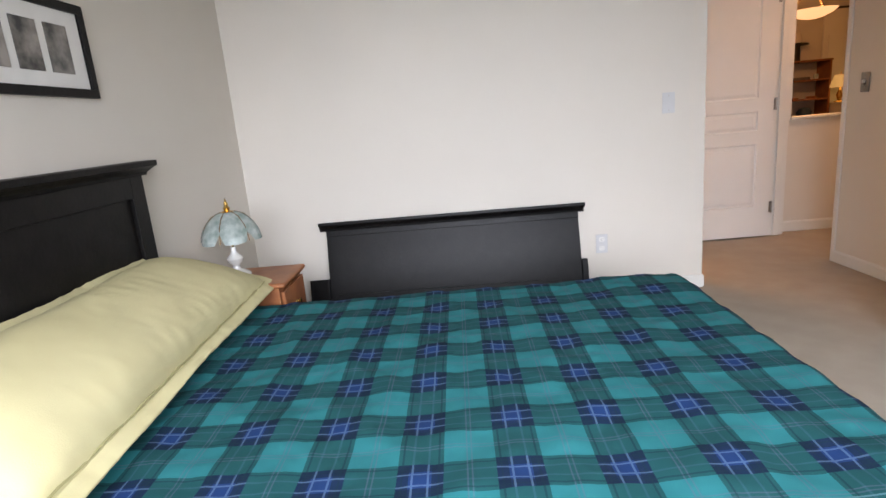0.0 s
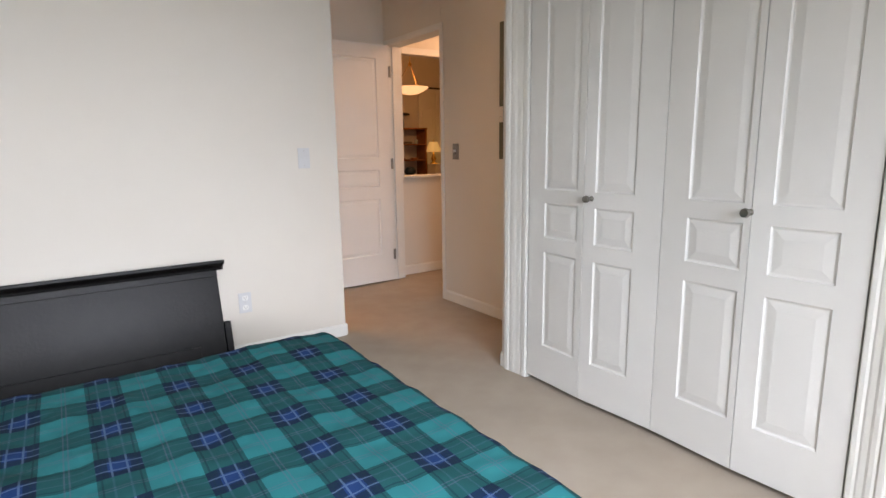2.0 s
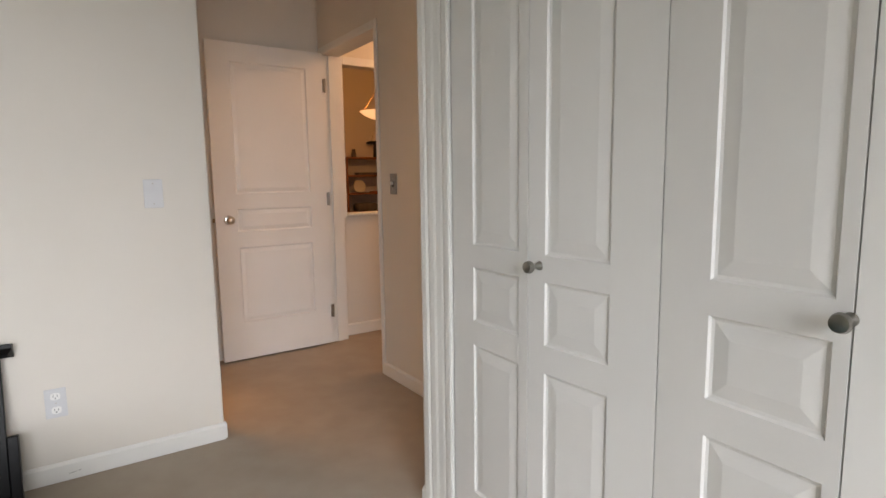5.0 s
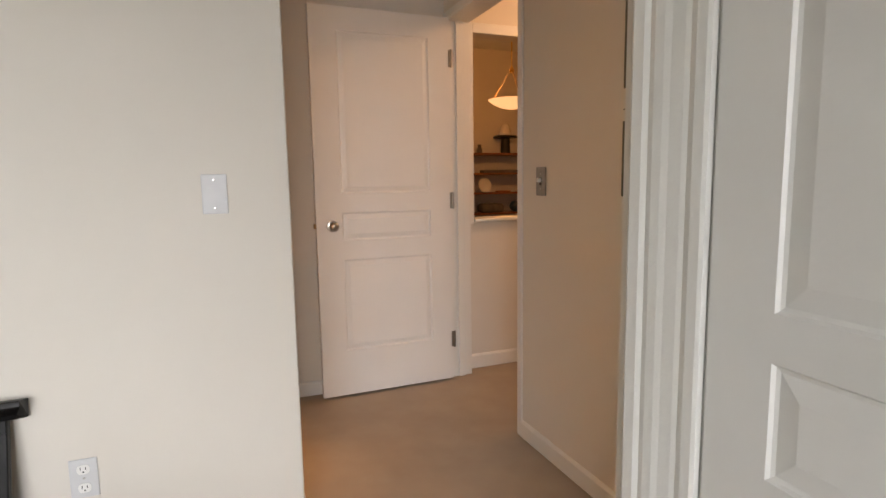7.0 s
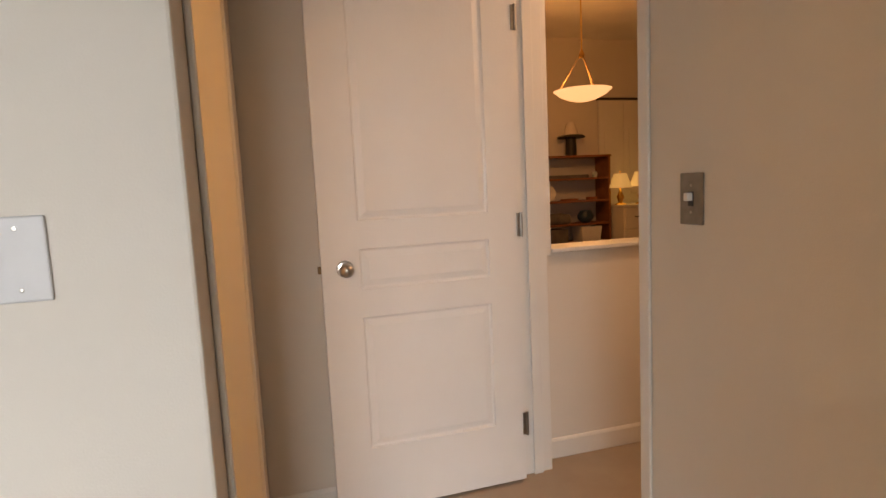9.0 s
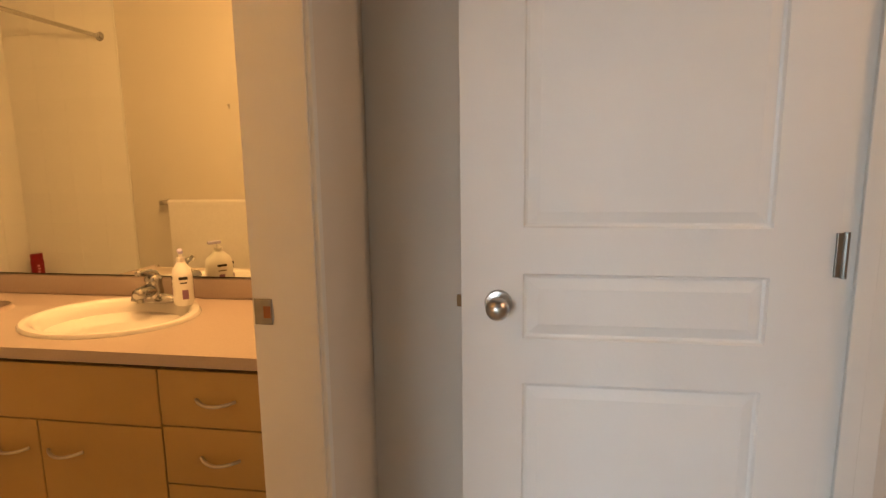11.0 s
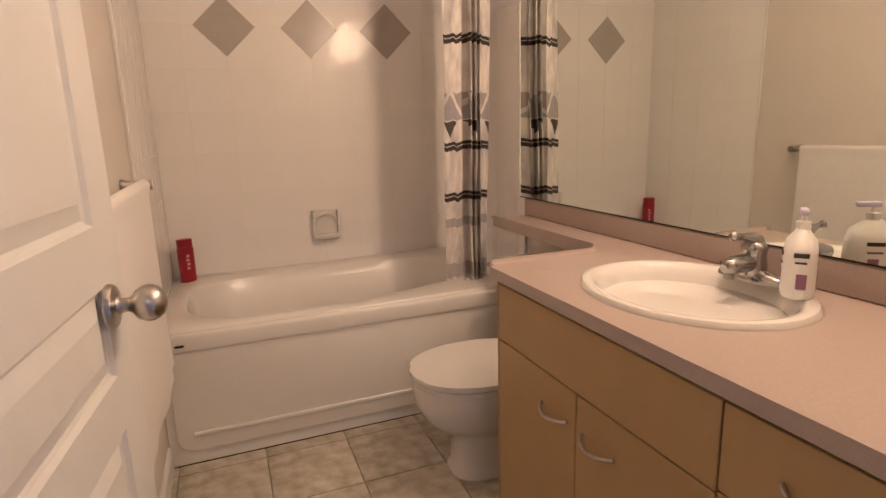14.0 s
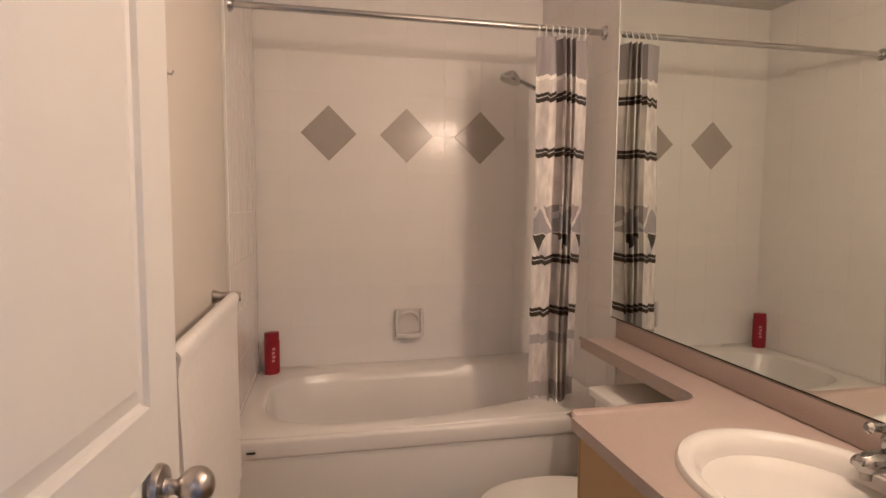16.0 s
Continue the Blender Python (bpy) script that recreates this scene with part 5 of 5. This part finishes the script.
shelf_item("ceramic_bowl", "dark blue round ceramic pot on a shelf", "bowl", pose(3.77, 5.3, 0.70), lathe([(0, 0), (0.05, 0), (0.10, 0.05), (0.105, 0.09), (0.07, 0.15), (0.0, 0.165)], 24), NAVY, True)
shelf_item("storage_basket", "white flared storage basket on a shelf", "basket", pose(3.78, 5.30, 0.47), lathe([(0.0, 0.0), (0.15, 0.0), (0.17, 0.19), (0.165, 0.19), (0.145, 0.006), (0.0, 0.006)], 4, Matrix.Rotation(radians(45), 4, "Z"), 1.15, 1.15), WHITEPLASTIC)
shelf_item("dark_box", "dark folded cloth on a shelf", "cloth", pose(3.35, 5.3, 0.70), box(-0.17, -0.11, 0, 0.17, 0.11, 0.13, 0.04, 3), GREY, True)
shelf_item("dark_box", "dark storage box on a low shelf", "box", pose(3.30, 5.3, 0.47), box(-0.17, -0.11, 0, 0.17, 0.11, 0.17, 0.01, 2), GREY)

dclos = thing("bifold_door", "cream bifold closet doors of the dining room, closed", "closet door", kind="structure")
for k in range(4):
    x0 = 4.08 + 0.36 * k
    leaf = part("leaf", boxes((x0, 5.450, 0.02, x0 + 0.355, 5.485, 2.233)), DOOR, dclos)
    for a, b in ((0.2, 0.7), (0.78, 0.95), (1.03, 1.88)):
        part("panel", box(x0 + 0.07, 5.442, a, x0 + 0.285, 5.4495, b, 0.006, 1), DOOR, leaf)
part("track", boxes((4.07, 5.446, 2.235, 5.54, 5.498, 2.265)), DARKSLOT, dclos, "dark door track")
for x in (4.41, 5.13):
    part("door_knob", lathe([(0, 0), (0.01, 0), (0.008, 0.015), (0.015, 0.025), (0.0, 0.034)], 14, Matrix.Translation((x, 5.45, 0.98)) @ Matrix.Rotation(radians(90), 4, "X")), STEEL, dclos, smooth=True)

dres = thing("dresser", "low white chest of drawers in the dining room", "dresser", pose(4.09, 4.96, 0))
part("body", boxes((0, 0, 0.06, 1.15, 0.42, 0.88), (0.03, 0.03, 0, 1.12, 0.39, 0.06)), TRIM, dres)
part("top", box(-0.015, -0.015, 0.88, 1.165, 0.42, 0.905, 0.005, 2), TRIM, dres)
for i in range(3):
    for k in range(3):
        dr = part("drawer_front", boxes((0.02 + 0.375 * k, -0.016, 0.10 + 0.26 * i, 0.375 + 0.375 * k, -0.0005, 0.34 + 0.26 * i), bevel=0.004), TRIM, dres)
        part("pull", tube([(0.15 + 0.375 * k, -0.02, 0.24 + 0.26 * i), (0.245 + 0.375 * k, -0.02, 0.24 + 0.26 * i)], 0.006, 8), DARKMETAL, dr)


def shaded_lamp(x, y, s):
    t = thing("table_lamp", "small lit table lamp with a cream shade", "table lamp", pose(x, y, 0.905), group="lamps on the dresser")
    part("base", lathe([(0, 0), (0.06 * s, 0), (0.055 * s, 0.01), (0.02 * s, 0.03), (0.035 * s, 0.08 * s), (0.012, 0.15 * s), (0.008, 0.2 * s), (0, 0.2 * s)], 20), BRASS, t, smooth=True)
    part("shade", lathe([(0.11 * s, 0.17 * s), (0.105 * s, 0.19 * s), (0.06 * s, 0.31 * s), (0.058 * s, 0.31 * s), (0.10 * s, 0.19 * s), (0.106 * s, 0.17 * s)], 24), LAMPSHADE, t, "glowing cream shade", smooth=True)
    part("finial", lathe([(0.0, 0.2 * s), (0.004, 0.2 * s), (0.004, 0.32 * s), (0.009, 0.33 * s), (0, 0.345 * s)], 10), BRASS, t, smooth=True)


shaded_lamp(4.17, 5.14, 1.25)
shaded_lamp(4.46, 5.12, 1.3)
shaded_lamp(4.66, 5.10, 0.85)

# ---- tiles, last ----
PITCH = 0.1925
TILE_MESH = {}


def tile_mesh(w, h, t, material, name):
    key = (round(w, 3), round(h, 3), t, material.name)
    if key not in TILE_MESH:
        bm = bmesh.new()
        e = min(0.0008, t * 0.4)
        low = [(-w / 2, 0, -h / 2), (w / 2, 0, -h / 2), (w / 2, 0, h / 2), (-w / 2, 0, h / 2)]
        mid = [(x, -t + e, z) for x, _, z in low]
        high = [(x - math.copysign(e, x), -t, z - math.copysign(e, z)) for x, _, z in low]
        sheet([low, mid, high], bm, closed=True)
        bm.faces.new([bm.verts.new(p) for p in high])
        TILE_MESH[key] = mesh_of(name, bm, material)
    return TILE_MESH[key]


def spans(lo, hi, phase, pitch):
    """Tile runs from lo to hi with joints at phase + k * pitch."""
    k = math.floor((lo - phase) / pitch)
    cuts = [lo]
    while True:
        k += 1
        v = phase + k * pitch
        if v >= hi - 0.012:
            break
        if v > lo + 0.012:
            cuts.append(v)
    cuts.append(hi)
    return list(zip(cuts, cuts[1:]))


def tiled(name, label, back, place, across, up, phase, material, t, gap):
    """A grout bed and its tiles; place(u, v) gives the pose of a tile looking to its -y."""
    bed_ob = solid(name, back, GROUT if material is TILE else FLOORGROUT, label, "tiles", "structure")
    for a0, a1 in spans(*across, phase[0], PITCH if material is TILE else 0.2955):
        for b0, b1 in spans(*up, phase[1], PITCH if material is TILE else 0.2955):
            ob = new("tile", tile_mesh(a1 - a0 - gap, b1 - b0 - gap, t, material, "tile"))
            ob.parent = bed_ob
            ob.matrix_local = place((a0 + a1) / 2, (b0 + b1) / 2)
    return bed_ob


GAP = 0.0010
wall_back = tiled("tiles_west", "white glazed wall tiles behind the bathtub", boxes((-2.8575, 0.1345, 0.47, -2.8485, 1.5985, H - 0.002)), lambda u, v: pose(-2.8485, u, v, 0, 0, 90), (0.14, 1.592), (0.505, H - 0.004), (0.49, 1.66), TILE, 0.0015, GAP)
tiled("tiles_south", "white glazed wall tiles at the tub's end", boxes((-2.858, 0.1302, 0.47, -2.075, 0.137, H - 0.002)), lambda u, v: pose(u, 0.137, v, 0, 0, 180), (-2.845, -2.075), (0.505, H - 0.004), (-2.845, 1.66), TILE, 0.0015, GAP)
tiled("tiles_north", "white glazed wall tiles at the tub's end", boxes((-2.858, 1.593, 0.47, -2.010, 1.5998, H - 0.002)), lambda u, v: pose(u, 1.593, v, 0, 0, 0), (-2.845, -2.010), (0.505, H - 0.004), (-2.845, 1.66), TILE, 0.0015, GAP)
for k in range(3):
    dm = new("grey_tile", tile_mesh(0.190, 0.190, 0.0035, GREYTILE, "grey_tile"))
    dm.parent = wall_back
    dm.matrix_local = pose(-2.8468, 0.487 + 0.3855 * k, 1.658, 0, 0, 90) @ Matrix.Rotation(radians(45), 4, "Y")
tiled("floor_bathroom", "mottled beige and brown stone-look floor tiles", boxes((-1.985, 0.13, -0.1, -0.0, 1.6, -0.006)), lambda u, v: pose(u, v, -0.006, -90), (-1.982, -0.002), (0.132, 1.598), (-1.622, 0.455), FLOORTILE, 0.006, 0.004)
trim("tile_edge", boxes((-2.074, 0.1305, 0.5, -2.062, 0.141, H - 0.003), (-2.018, 1.590, 0.5, -2.006, 1.5992, H - 0.003), bevel=0.002), "white tile edge strip")
